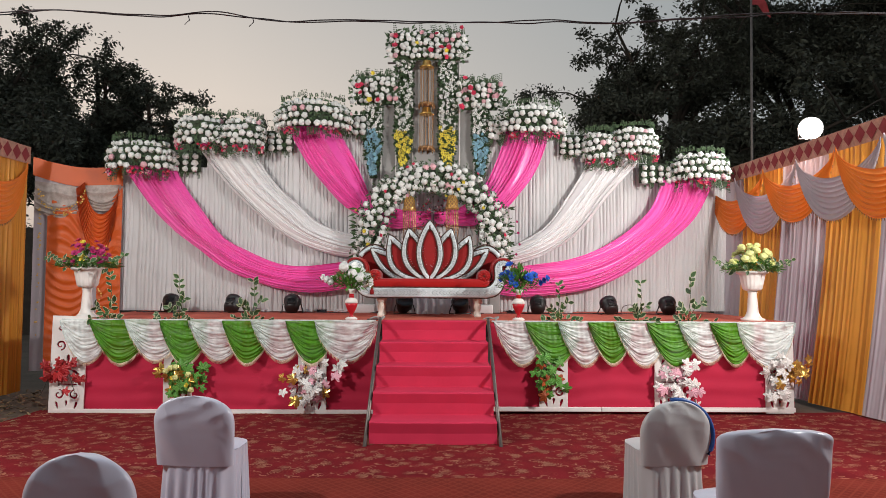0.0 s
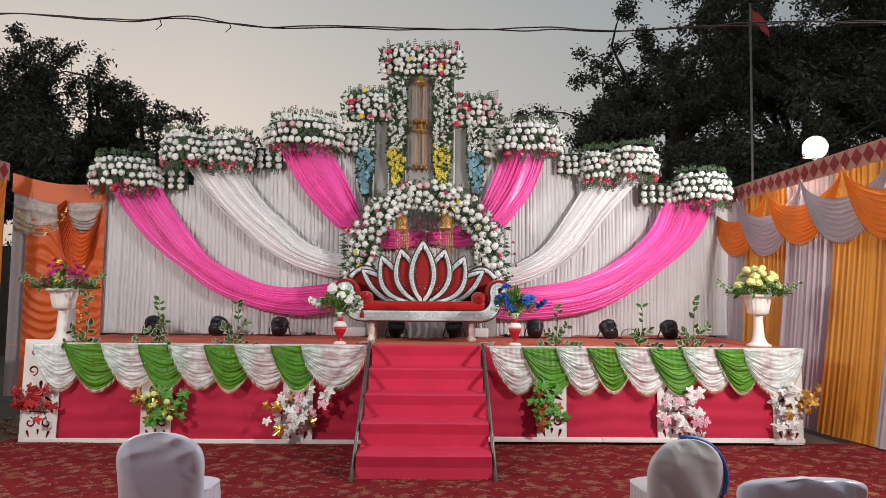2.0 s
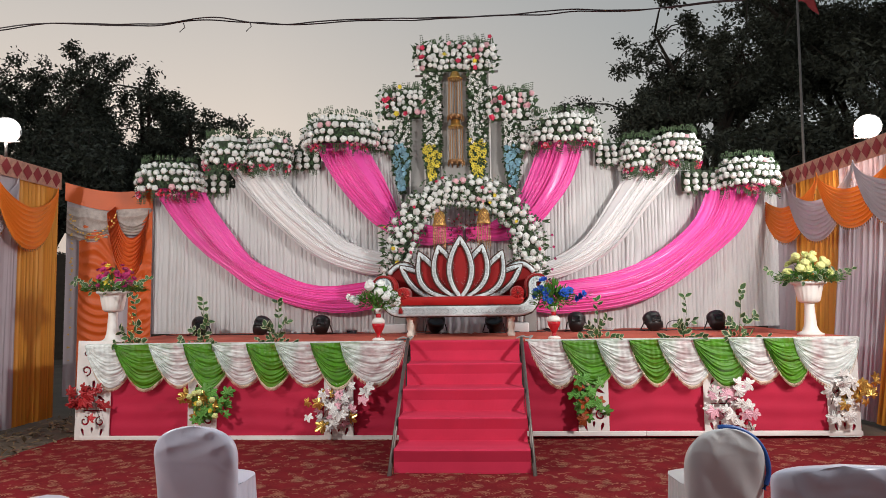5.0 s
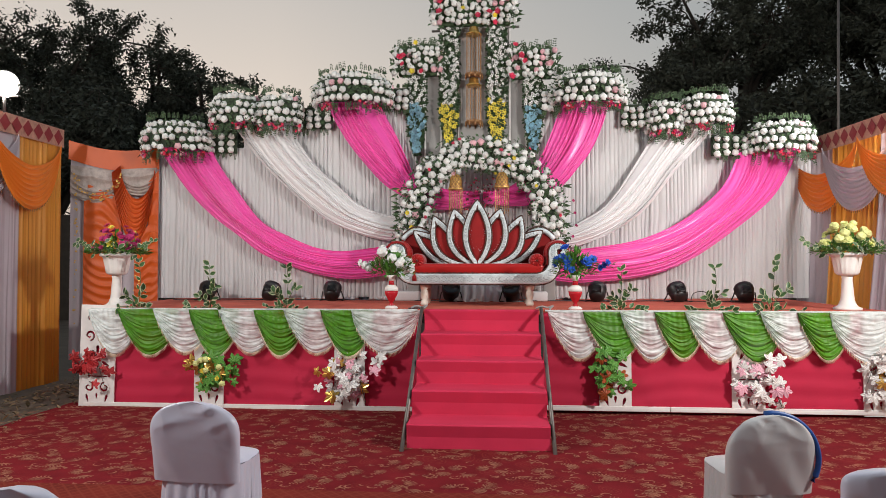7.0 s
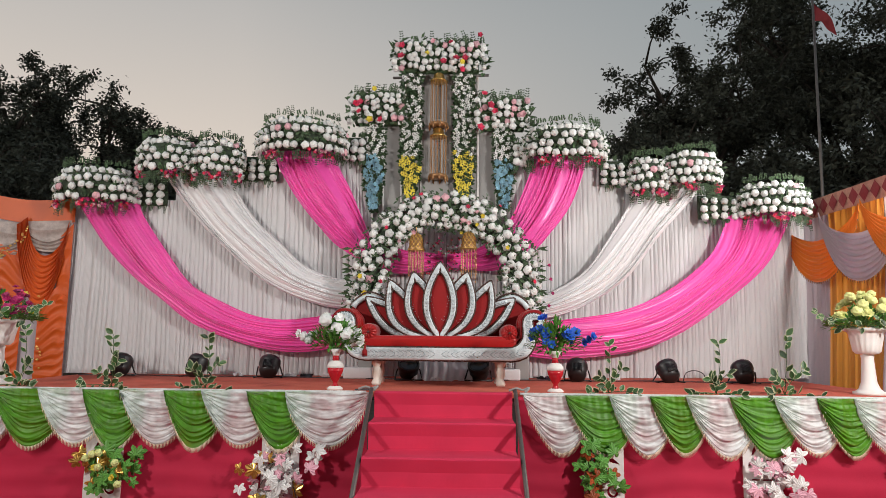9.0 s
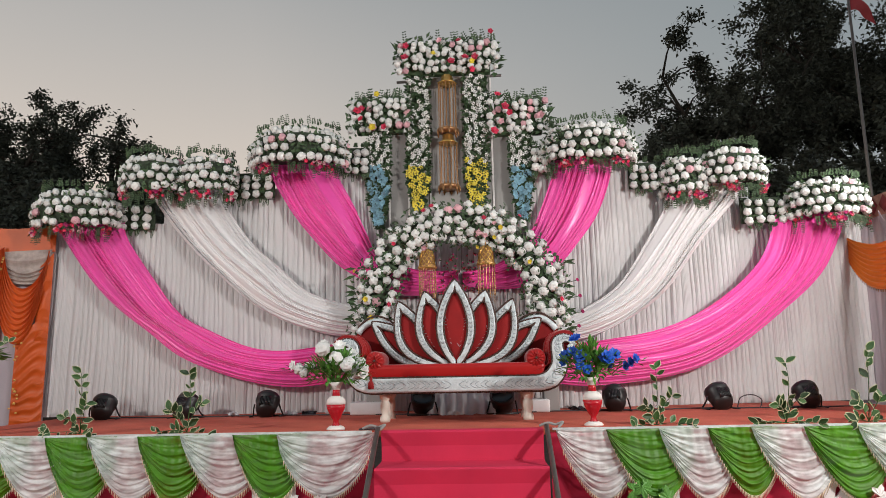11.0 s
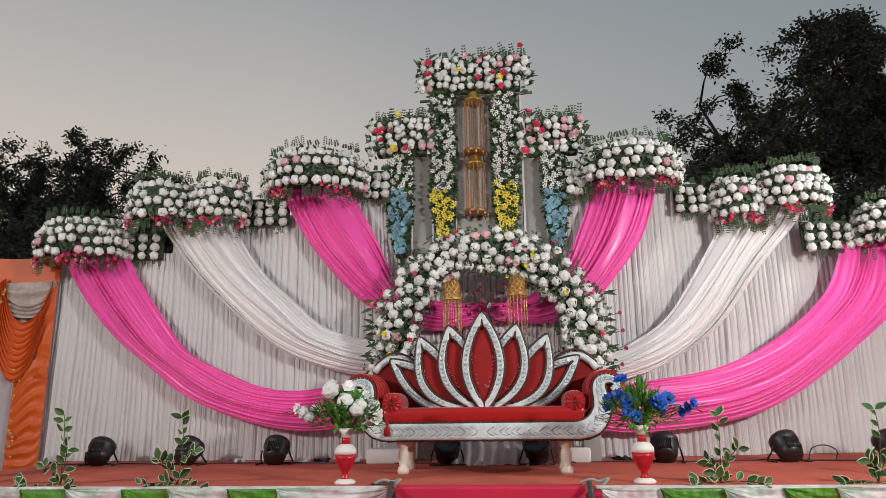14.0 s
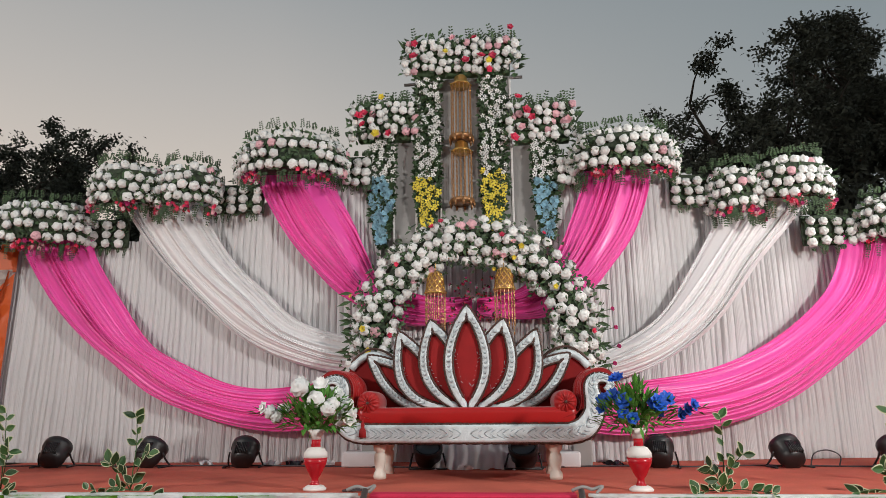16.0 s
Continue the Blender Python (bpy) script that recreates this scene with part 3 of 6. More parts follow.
LEFT = [(-6.2, -4.0), (-6.2, -2.4), (-6.2, -0.8), (-6.2, 0.8), (-6.2, 2.4), (-6.2, 3.9), (-6.2, 5.2), (-6.16, 6.3), (-6.14, 7.4), (-6.12, 8.4), (-6.10, 9.25), (-6.08, 10.1)]
RIGHT = [(5.16, 12.1), (5.33, 11.3), (5.52, 10.4), (5.71, 9.46), (5.90, 8.55), (6.04, 7.5), (6.12, 6.3), (6.15, 5.2), (6.15, 3.9), (6.15, 2.4), (6.15, 0.8), (6.15, -0.8), (6.15, -2.4), (6.15, -4.0)]
# shared small shapes
DISC = mesh_object("mirror_disc", [(math.cos(a), math.sin(a), 0) for a in [k * math.pi / 4 for k in range(8)]] + [(0, 0, 0.3)], [(k, (k + 1) % 8, 8) for k in range(8)], M_GOLD, False)
M_NETTING = material("pale_net_with_copper", (0.40, 0.34, 0.31), 0.6, var=0.35, scale=14, grain=160)
fence_l = fence(LEFT, 3.68, 0.0, "beside dark trees", (M_LILAC, M_AMBER), 1)
fence_r = fence(RIGHT, 3.68, 0.45, "under a lamp", (M_LILAC, M_AMBER), 0)


def fence_swags(own, points, z1, first, skip=0):
    a, b = Vector((*points[0], 0)), Vector((*points[-1], 0))
    length, k, s = (b - a).length, 0, skip
    while s + 1.5 < length:
        p, q = a.lerp(b, s / length), a.lerp(b, (s + 1.5) / length)
        mt = (M_TANGERINE, M_LILAC)[(k + first) % 2]
        fs = fence_swag((p.x, p.y), (q.x, q.y), z1 - 0.24, 0.94 + 0.06 * math.sin(k * 2.1), k * 1.1, 0.05)
        sw = part("swag", grid(36, 84, fs), mt, own, ("orange", "grey-lilac")[(k + first) % 2] + " swag with deep folds")
        if k < 6 or s > length - 7:
            part("fringe", join(*[tube([fs(i / 44, 1.0), Vector(fs(i / 44, 1.0)) - Vector((0, 0, 0.03))], 0.009, 4, 0.5) for i in range(1, 44)]), M_COPPER, sw, "copper bead fringe")
        s, k = s + 0.86, k + 1


fence_swags(fence_r, RIGHT, 3.68, 0, 0.18)
fence_swags(fence_l, LEFT, 3.68, 1, 1.33)
back = thing("cloth_fence", (0, 0, 0), "plain amber and lilac cloth fence closing the ground", "fence")
for k in range(8):
    part("panel", fence_cloth((6.1 - 1.54 * k, -4.0), (4.56 - 1.54 * k, -4.0), 3.6, k, 0.0), (M_AMBER, M_LILAC)[k % 2], back)

# ---- orange door panel
panel = thing("embroidered_hanging", (-5.06, 10.98, 0), "orange hanging with swagged folds and mirror-work net", "hanging", rz=17.0)
PW = 1.28
part("backing", grid(40, 20, lambda u, v: (-PW * u, 0.03 + 0.012 * math.sin(u * 60), 0.25 + 3.25 * v)), M_LILAC, panel, "grey net cloth")


def header(u, v):
    sag = 0.16 * math.sin(math.pi * u) * 0.6
    return (-PW * u * 1.02, 0.0 + 0.01 * wobble(u * 6, 2), 3.22 + 0.12 * u - sag + (0.34 - 0.05 * u) * v)


part("header", grid(30, 6, header), M_ORANGE, panel, "plain orange header strip")


def hang(x0, x1, ztop0, ztop1, zbot, depth, folds, seed):
    """Drape with U-shaped folds between two sides."""
    def f(u, v):
        x = x0 + (x1 - x0) * u
        zt = ztop0 + (ztop1 - ztop0) * u
        z = zt + (zbot - zt) * v - depth * (4 * u * (1 - u)) * min(1, v * 3) * (1 - 0.5 * v)
        ph = 2 * math.pi * folds * (v + 0.1 * (4 * u * (1 - u)) + 0.03 * wobble(u * 3 + v * 6, seed))
        d = 0.030 * (1 - 2 * abs(math.sin(ph / 2)) ** 0.7) * (0.7 + 0.5 * wobble(v * 13 + u, seed + 3)) * math.sin(math.pi * u) ** 0.4
        return (x, -0.03 - d - 0.03 * math.sin(math.pi * u), z)
    return grid(24, 90, f)


part("drape", hang(-PW * 0.84, -PW * 0.42, 2.98, 2.74, 0.30, 0.46, 17, 1.0), M_ORANGE, panel, "orange drape in deep curved folds")


def swoop(u, v):
    """Drape pinned at both top corners, its folds hanging in nested curves below an open gap."""
    uu = u ** 1.15
    low = (0.50 + 0.62 * v) * (4 * uu * (1 - uu)) ** 0.62
    fold = 0.024 * (1 - 2 * abs(math.sin(math.pi * (9.5 * v + 0.3 * wobble(u * 4, 2)))) ** 0.7)
    return (-PW * (0.53 - 0.49 * u) + 0.10 * PW * (1 - v) * (1 - u) ** 2, -0.06 - fold - 0.03 * math.sin(math.pi * u), 3.26 - 0.04 * u - 0.12 * v * (1 - u) - low)


part("drape", grid(34, 80, swoop), M_ORANGE, panel, "orange drape in deep curved folds")
part("drape", hang(-PW * 0.27, 0.0, 2.15, 2.45, 0.45, 0.28, 15, 3.0), M_ORANGE, panel, "orange drape in deep curved folds")
part("drape", hang(-PW * 0.12, 0.0, 3.0, 3.2, 2.1, 0.06, 3, 6.0), M_ORANGE, panel, "orange drape in deep curved folds")
part("net_swag", hang(-PW * 0.99, -PW * 0.44, 3.24, 3.16, 2.80, 0.26, 4.2, 4.0), M_NETTING, panel, "pale net swag with copper work")
part("net_swag", hang(-PW * 0.44, -PW * 0.02, 3.20, 3.24, 2.90, 0.22, 4.5, 5.0), M_NETTING, panel, "pale net swag with copper work")
sequins = []
for k in range(90):
    c = random.random()
    if c < 0.35:
        x, z = -PW * rnd(0.90, 0.93), rnd(0.8, 3.0)
    elif c < 0.55:
        x, z = -PW * rnd(0.20, 0.30), rnd(0.9, 2.2)
    else:
        x = -PW * rnd(0.42, 0.95)
        z = 3.05 - 0.35 * math.sin((x / -PW - 0.42) / 0.53 * math.pi) + rnd(-0.05, 0.10)
    part("mirror_disc", DISC, M_GOLD, panel, m=aim((x, -0.075, z), (0.1, -1, 0.1), 0, rnd(0.010, 0.018)))


# ---------------------------------------------------------------- trees, cable, pole, lamps
def tree(base, height, spread, leaves, seed, leaf=0.28, label=""):
    """Tapered trunk, forking limbs and a broken crown of many small leaves."""
    rs = random.Random(seed)
    own = thing("tree", base, label, "tree", "dark trees behind the stage")
    wood, crown = [], Leaves()
    top = Vector((0.3, 0.2, height * 0.42))
    wood.append(tube(spline([(0, 0, 0), (0.15, 0.1, height * 0.2), top], 6), 0.38, 8, 0.7))
    tips = []
    for k in range(13):
        a = 2 * math.pi * k / 13 + rs.uniform(-0.3, 0.3)
        r, z = spread * rs.uniform(0.45, 1.0), height * rs.uniform(0.55, 0.96)
        r *= math.sqrt(max(0.12, 1 - ((z / height - 0.62) / 0.42) ** 2))
        end = Vector((r * math.cos(a), 0.6 * r * math.sin(a), z))
        mid = top.lerp(end, 0.5) + Vector((rs.uniform(-0.5, 0.5), rs.uniform(-0.5, 0.5), rs.uniform(0, 0.8)))
        wood.append(tube(spline([top * rs.uniform(0.75, 1.0), mid, end], 7), 0.17, 6, 0.25))
        for _ in range(8):
            q = mid.lerp(end, rs.uniform(0.1, 1.0))
            t = q + Vector((rs.gauss(0, 1), rs.gauss(0, 0.7), rs.gauss(0.3, 0.7))) * spread * 0.19
            wood.append(tube([q, q.lerp(t, 0.5) + Vector((0, 0, 0.2)), t], 0.05, 4, 0.3))
            tips.append(t)
            for _ in range(3):
                t2 = t + Vector((rs.gauss(0, 1), rs.gauss(0, 0.6), rs.gauss(0.2, 0.8))) * spread * 0.09
                wood.append(tube([t, t2], 0.022, 3, 0.4))
                tips.append(t2)
    for _ in range(leaves):
        t = rs.choice(tips)
        p = t + Vector((rs.gauss(0, 1), rs.gauss(0, 0.8), rs.gauss(0, 0.75))) * spread * 0.042
        crown.leaf(p, (rs.gauss(0, 1), rs.gauss(0, 1), rs.gauss(-0.3, 0.8)), (rs.gauss(0, 1), rs.gauss(0, 1), 1), leaf * rs.uniform(0.6, 1.3), leaf * rs.uniform(0.35, 0.6))
    part("trunk", join(*wood), M_BARK, own, "dark trunk and limbs")
    part("crown", crown.shape(), M_TREE, own, "dark leafy crown", smooth=False)
    return own


tree((16.0, 29, 0), 18.8, 5.9, 62000, 3, 0.20, "tall dark broad-leaved tree against the dusk sky")
tree((21.6, 27, 0), 17.5, 6.6, 46000, 8, 0.20, "tall dark broad-leaved tree against the dusk sky")
tree((9.2, 27.5, 0), 14.2, 4.6, 46000, 5, 0.185, "tall dark broad-leaved tree against the dusk sky")
tree((18, 25, 0), 9.5, 6, 22000, 6, 0.25, "lower dark tree behind the fence")
tree((11.4, 24, 0), 8.6, 4.6, 22000, 18, 0.24, "lower dark tree behind the fence")
tree((-18.8, 28, 0), 12.5, 4.4, 34000, 11, 0.18, "dark feathery tree against the dusk sky")
tree((-24.6, 28, 0), 12.8, 5.4, 28000, 13, 0.18, "dark feathery tree against the dusk sky")
tree((-15.4, 28, 0), 11.9, 4.2, 32000, 19, 0.18, "dark feathery tree against the dusk sky")
tree((-12.2, 27.5, 0), 10.3, 3.5, 28000, 14, 0.18, "lower dark tree behind the fence")
tree((-15.5, 23, 0), 7.4, 4.6, 22000, 15, 0.2, "lower dark tree behind the fence")
tree((-9.9, 26, 0), 7.4, 3.2, 18000, 17, 0.19, "lower dark tree behind the fence")
tree((-20.5, 23, 0), 7.6, 4.6, 20000, 21, 0.2, "lower dark tree behind the fence")

# added, not a known wall: blocks the bright horizon seen through gaps
tagged(part("boundary_wall", box(-40, 40, 21.0, 21.25, -0.03, 3.3, 0.01), M_BARK, kind="structure"), "plain dark screen added to block bright sky below the tree crowns", "wall")

cab = [(-6.2, 3.62), (-3.4, 3.52), (-2.5, 3.53), (-1.85, 3.50), (-1.45, 3.53), (-1.05, 3.47), (-0.55, 3.48), (0.35, 3.47), (0.8, 3.49), (1.4, 3.48), (2.3, 3.55), (3.3, 3.57), (6.0, 3.68)]
cable = thing("overhead_cable", (0, 0, 0), "pair of thin twisted cables strung across the ground", "cable")
for s in (0, 1):
    pts = [(p.x, 4.5 + 0.02 * s + 0.01 * wobble(p.x * 6, s), p.z + 0.018 * s * wobble(p.x * 5, s + 3) + 0.006 * wobble(p.x * 9, 7 * s)) for p in spline([(x, 0, z) for x, z in cab], 150)]
    part("strand", tube(pts, 0.0042, 6), M_CABLE, cable)
for x, z in ((-1.62, 3.5), (-1.18, 3.49)):
    part("loose_end", tube([(x, 4.5, z), (x + 0.01, 4.5, z - 0.03), (x - 0.02, 4.49, z - 0.065)], 0.004, 5), M_CABLE, cable)

pole = thing("flag_pole", (6.85, 14.2, 0), "thin bamboo pole with a drooping faded flag", "pole")
part("shaft", tube([(0, 0, 0), (-0.02, 0, 4), (0.03, 0, 8.15)], 0.035, 8, 0.6), M_STEEL, pole)
part("flag", grid(10, 8, lambda u, v: (0.03 + 0.42 * u + 0.02 * math.sin(v * 5), 0.05 * math.sin(u * 7 + v * 3), 8.1 - 0.35 * u * u - (0.40 - 0.30 * u) * v - 0.25 * u)), M_DIAMOND, pole, "faded maroon flag")


def flood_lamp(x, y, z, target, glow=True):
    own = thing("flood_lamp", (x, y, z), "white flood lamp glaring from the fence top", "lamp", "flood lamps on the fences")
    m = look((0, 0, 0), (Vector(target) - Vector((x, y, z))))
    part("housing", lathe([(0.10, 0.11), (0.165, 0.08), (0.175, 0.0), (0.165, -0.005)][::-1], 24), M_PLASTER, own, "white metal housing", m)
    part("glass", lathe([(0.165, -0.004), (0.14, -0.02), (0.02, -0.03)][::-1], 24), M_GLOW, own, "glaring white glass", m)
    part("bracket", join(tube([(-0.19, 0, 0), (-0.19, 0, -0.16), (0.19, 0, -0.16), (0.19, 0, 0)], 0.012, 6), tube([(0, 0, -0.16), (0, 0, -0.36)], 0.018, 6)), M_STEEL, own)


flood_lamp(-6.02, 8.85, 4.02, (0.5, 3.0, 1.0))
flood_lamp(5.72, 9.95, 4.02, (0.0, 3.0, 1.2))
for sx, sy in ((-6.14, 3.9), (6.05, 4.3)):
    flood_lamp(sx, sy, 4.02, (0, 10, 2))
# ---------------------------------------------------------------- flowers
def rose_mesh(name, mt, seed):
    """Round cloth rose about 1 across, facing +z: one ball ruffled into rings of overlapping petals with raised rims."""
    nu, nv = 24, 11
    v = [(0, 0, 0.36)]
    for j in range(1, nv + 1):
        th, ring = math.pi * 0.80 * j / nv, (j - 1) // 3
        for k in range(nu):
            a = 2 * math.pi * k / nu
            ph = ((1.5, 2.0, 2.5, 2.5)[ring] * a / math.pi + 0.37 * ring + seed * (0.41 + 0.3 * ring)) % 1.0
            lobe = math.sin(math.pi * ph) ** 0.45
            step = (0.10, 0.045, -0.13)[(j - 1) % 3]
            r = 0.46 * (1 + 0.26 * (lobe - 0.75) + 1.3 * step * (0.35 + 0.65 * lobe) + 0.03 * math.sin(5 * a + j * 2.1 + seed))
            v.append((r * math.sin(th) * math.cos(a), r * math.sin(th) * math.sin(a), 0.84 * r * math.cos(th)))
    f = [(0, 1 + k, 1 + (k + 1) % nu) for k in range(nu)]
    for j in range(nv - 1):
        for k in range(nu):
            f.append((1 + j * nu + k, 1 + (j + 1) * nu + k, 1 + (j + 1) * nu + (k + 1) % nu, 1 + j * nu + (k + 1) % nu))
    return mesh_object(name, v, f, mt)


def daisy_mesh(name, mt):
    """Flat five-petalled bloom with a dark heart."""
    v, f, idx = [(0, 0, 0.10)], [], []
    for k in range(5):
        a = 2 * math.pi * k / 5
        v.append((0.12 * math.cos(a), 0.12 * math.sin(a), 0.08))
    for k in range(5):
        f.append((0, 1 + k, 1 + (k + 1) % 5))
        idx.append(1)
    for k in range(5):
        a, q = 2 * math.pi * (k + 0.5) / 5, len(v)
        for r, s, z in ((0.36, 0.44, 0.10), (0.5, 0.0, 0.02), (0.36, -0.44, 0.10)):
            v.append((r * math.cos(a + s), r * math.sin(a + s), z))
        f.append((1 + k, q + 2, q + 1, q, 1 + (k + 1) % 5))
        idx.append(0)
    return mesh_object(name, v, f, [mt, M_DARK], False, idx)


def blossom_mesh(name, mt, n=6, seed=1):
    """Loose ruffled bloom of open petals."""
    rs = random.Random(seed)
    v, f = [(0, 0, 0)], []
    for ring, (r, up) in enumerate(((0.5, 0.18), (0.32, 0.34))):
        for k in range(n):
            a, q = 2 * math.pi * (k + 0.5 * ring) / n, len(v)
            o, s = Vector((math.cos(a), math.sin(a), 0)), Vector((-math.sin(a), math.cos(a), 0))
            w = r * 0.5
            v += [o * r * 0.55 - s * w + Vector((0, 0, up * 0.6)), o * r + Vector((0, 0, up + rs.uniform(-0.08, 0.08))), o * r * 0.55 + s * w + Vector((0, 0, up * 0.6))]
            f.append((0, q, q + 1, q + 2))
    return mesh_object(name, v, f, mt, False)


ROSES = [rose_mesh("rose", M_ROSE_W, s) for s in (1, 2, 3)]
ROSE_PINK = rose_mesh("rose", M_ROSE_P, 4)
DAISY = daisy_mesh("daisy", M_ROSE_W)
DAISY_Y, DAISY_B = daisy_mesh("daisy", M_YELLOW), blossom_mesh("blossom", M_BLUE, 5, 2)
LILY_R, LILY_Y, LILY_M = blossom_mesh("blossom", M_ROSE_R, 5, 3), blossom_mesh("blossom", M_YELLOW, 5, 4), blossom_mesh("blossom", M_MAGENTA, 7, 5)
LILY_P, BLOOM_L, BLOOM_BLUE = blossom_mesh("blossom", M_ROSE_P, 5, 6), blossom_mesh("blossom", M_LIME, 9, 7), blossom_mesh("blossom", M_ROYAL, 6, 8)
LIME_ROSE = rose_mesh("rose", M_LIME, 9)


def bloom(mesh, parent, pos, way, size):
    return part(mesh.name.split(".")[0], mesh, None, parent, m=aim(pos, way, rnd(0, 6.28), size))


def canopy(cx, cz, rx, ry, rows, label, tilt=0.0, y=YC - 0.25, seed=0):
    """Half-round flower canopy standing out from the curtain top."""
    random.seed(50 + seed)
    own = thing("flower_canopy", (cx, y, cz), label, "flower arrangement", "flower canopies over the swags")
    green = Leaves()
    h = 0.116
    part("rim", grid(28, 5, lambda u, v: (rx * 0.90 * math.cos(math.pi * u), -ry * 0.88 * math.sin(math.pi * u), -0.02 + ((rows - 1) * h - 0.02) * v + tilt * math.cos(math.pi * u))), M_RIM, own, "dark green leafy rim")
    part("top_board", grid(28, 4, lambda u, v: (rx * 0.88 * v * math.cos(math.pi * u), -ry * 0.86 * v * math.sin(math.pi * u), 0.04 + tilt * v * math.cos(math.pi * u))), M_RIM, own, "dark underside")
    for r in range(rows):
        k = (0.96, 1.0, 0.95, 0.80)[r]
        n = int(math.pi * (rx * 0.62 + ry * 0.5) * 1.04 / 0.124)
        for j in range(n + 1):
            a = math.pi * (j + 0.5 * (r % 2)) / n + rnd(-0.035, 0.035)
            p = Vector((rx * k * math.cos(a), -ry * k * math.sin(a), r * h + rnd(-0.022, 0.022) + tilt * math.cos(a)))
            way = Vector((math.cos(a) / rx, -math.sin(a) / ry, 0)).normalized() + Vector((rnd(-0.25, 0.25), rnd(-0.25, 0.1), -0.05 + 0.30 * (r / rows)))
            if random.random() < 0.97:
                bloom(random.choice(ROSES) if random.random() > 0.04 else ROSE_PINK, own, p, way, rnd(0.090, 0.108))
            for _ in range(9):
                q = p * rnd(0.92, 1.0) + Vector((rnd(-0.07, 0.07), 0.01, rnd(-0.07, 0.07)))
                green.leaf(q, (rnd(-1, 1), rnd(-1, 0.2), rnd(-1, 1)), way, rnd(0.05, 0.09), rnd(0.025, 0.04))
    for j in range(20):
        a = math.pi * (j + rnd(0.2, 0.8)) / 20
        q = Vector((rx * 0.82 * math.cos(a), -ry * 0.8 * math.sin(a), rows * h - 0.05 + tilt * math.cos(a)))
        green.fern(q, (rnd(-0.3, 0.3), rnd(-0.3, 0.1), 1), rnd(0.04, 0.12), rnd(0.032, 0.042), 5)
    for j in range(34):
        a = math.pi * rnd(0.06, 0.94)
        q = Vector((rx * 0.9 * math.cos(a), -ry * 0.9 * math.sin(a), -0.05 + tilt * math.cos(a)))
        if math.sin(a * 5 + seed) > 0.25:
            for c in range(3):
                bloom(random.choice((LILY_R, LILY_R, LILY_P, LILY_M)), own, q + Vector((rnd(-0.05, 0.05), rnd(-0.06, 0.03), rnd(-0.10, 0.0))), (rnd(-0.5, 0.5), -1, rnd(-0.9, 0.1)), rnd(0.035, 0.06))
        green.fern(q, (rnd(-0.25, 0.25), rnd(-0.3, 0.2), -1), rnd(0.08, 0.20), 0.035)
    part("foliage", green.shape(), M_LEAF, own, "dark green foliage", smooth=False, kind="stuff")
    return own


def wing(x0, x1, cz, label, rows=3, y=YC - 0.09, seed=0, bend=0.0):
    """Flat flower band fixed along the curtain top."""
    random.seed(80 + seed)
    own = thing("flower_band", ((x0 + x1) / 2, y, cz), label, "flower arrangement", "flower bands between the canopies")
    half, green, h = (x1 - x0) / 2, Leaves(), 0.105
    part("backing", box(-half, half, -0.01, 0.02, -0.04, rows * h - 0.02, 0.01), M_RIM, own, "dark green leafy backing")
    for r in range(rows):
        n = max(3, int(2 * half / 0.118))
        for j in range(n):
            p = Vector((-half + 2 * half * (j + 0.5) / n + rnd(-0.015, 0.015), -0.05, r * h + rnd(-0.015, 0.015) + bend * j / n))
            bloom(random.choice(ROSES), own, p, (rnd(-0.3, 0.3), -1, rnd(-0.3, 0.4)), rnd(0.090, 0.112))
            for _ in range(7):
                green.leaf(p + Vector((rnd(-0.06, 0.06), 0.03, rnd(-0.06, 0.06))), (rnd(-1, 1), -0.4, rnd(-1, 1)), (0, -1, 0.3), rnd(0.05, 0.09), rnd(0.025, 0.04))
    for j in range(7):
        green.fern((rnd(-half, half), -0.03, -0.03), (rnd(-0.3, 0.3), -0.1, -1), rnd(0.05, 0.12), 0.03)
        green.fern((rnd(-half, half), -0.03, rows * h - 0.03), (rnd(-0.3, 0.3), -0.1, 1), rnd(0.05, 0.10), 0.03)
    part("foliage", green.shape(), M_LEAF, own, "dark green foliage", smooth=False, kind="stuff")


M_RIM = material("dark_green_backing", (0.035, 0.05, 0.03), 0.9, var=0.5, scale=30)
CAN = "half-round canopy of white cloth roses with ferns"
canopy(-4.70, 3.50, 0.53, 0.40, 4, CAN + " above a pink swag", 0.0, seed=1)
canopy(-3.74, 3.90, 0.40, 0.38, 4, CAN + " above a white swag", 0.0, seed=2)
canopy(-3.04, 3.88, 0.34, 0.34, 4, "smaller half-round canopy of white cloth roses and ferns", 0.0, seed=7)
canopy(-1.92, 4.16, 0.61, 0.46, 4, CAN + " above a pink swag", 0.0, seed=3)
canopy(1.63, 4.14, 0.57, 0.46, 4, CAN + " above a pink swag", 0.0, YC - 0.10, 4)
canopy(3.37, 3.83, 0.41, 0.42, 4, CAN + " above a white swag", 0.0, YC + 0.08, 5)
canopy(2.80, 3.76, 0.28, 0.30, 4, "smaller half-round canopy of white cloth roses and ferns", 0.0, YC + 0.06, 8)
canopy(4.56, 3.45, 0.48, 0.40, 4, CAN + " above a pink swag", 0.0, YC + 0.22, 6)
BND = "flat band of white cloth roses along the curtain top"
wing(-4.26, -3.80, 3.50, BND, 3, seed=1)
wing(-2.84, -2.28, 3.86, BND, 3, seed=2)
wing(-1.40, -1.08, 4.14, BND, 3, seed=3)
wing(0.94, 1.16, 4.08, BND, 3, seed=4)
wing(2.14, 2.62, 3.86, BND, 3, YC + 0.06, 5)
wing(3.54, 4.10, 3.42, BND, 3, YC + 0.26, 6)

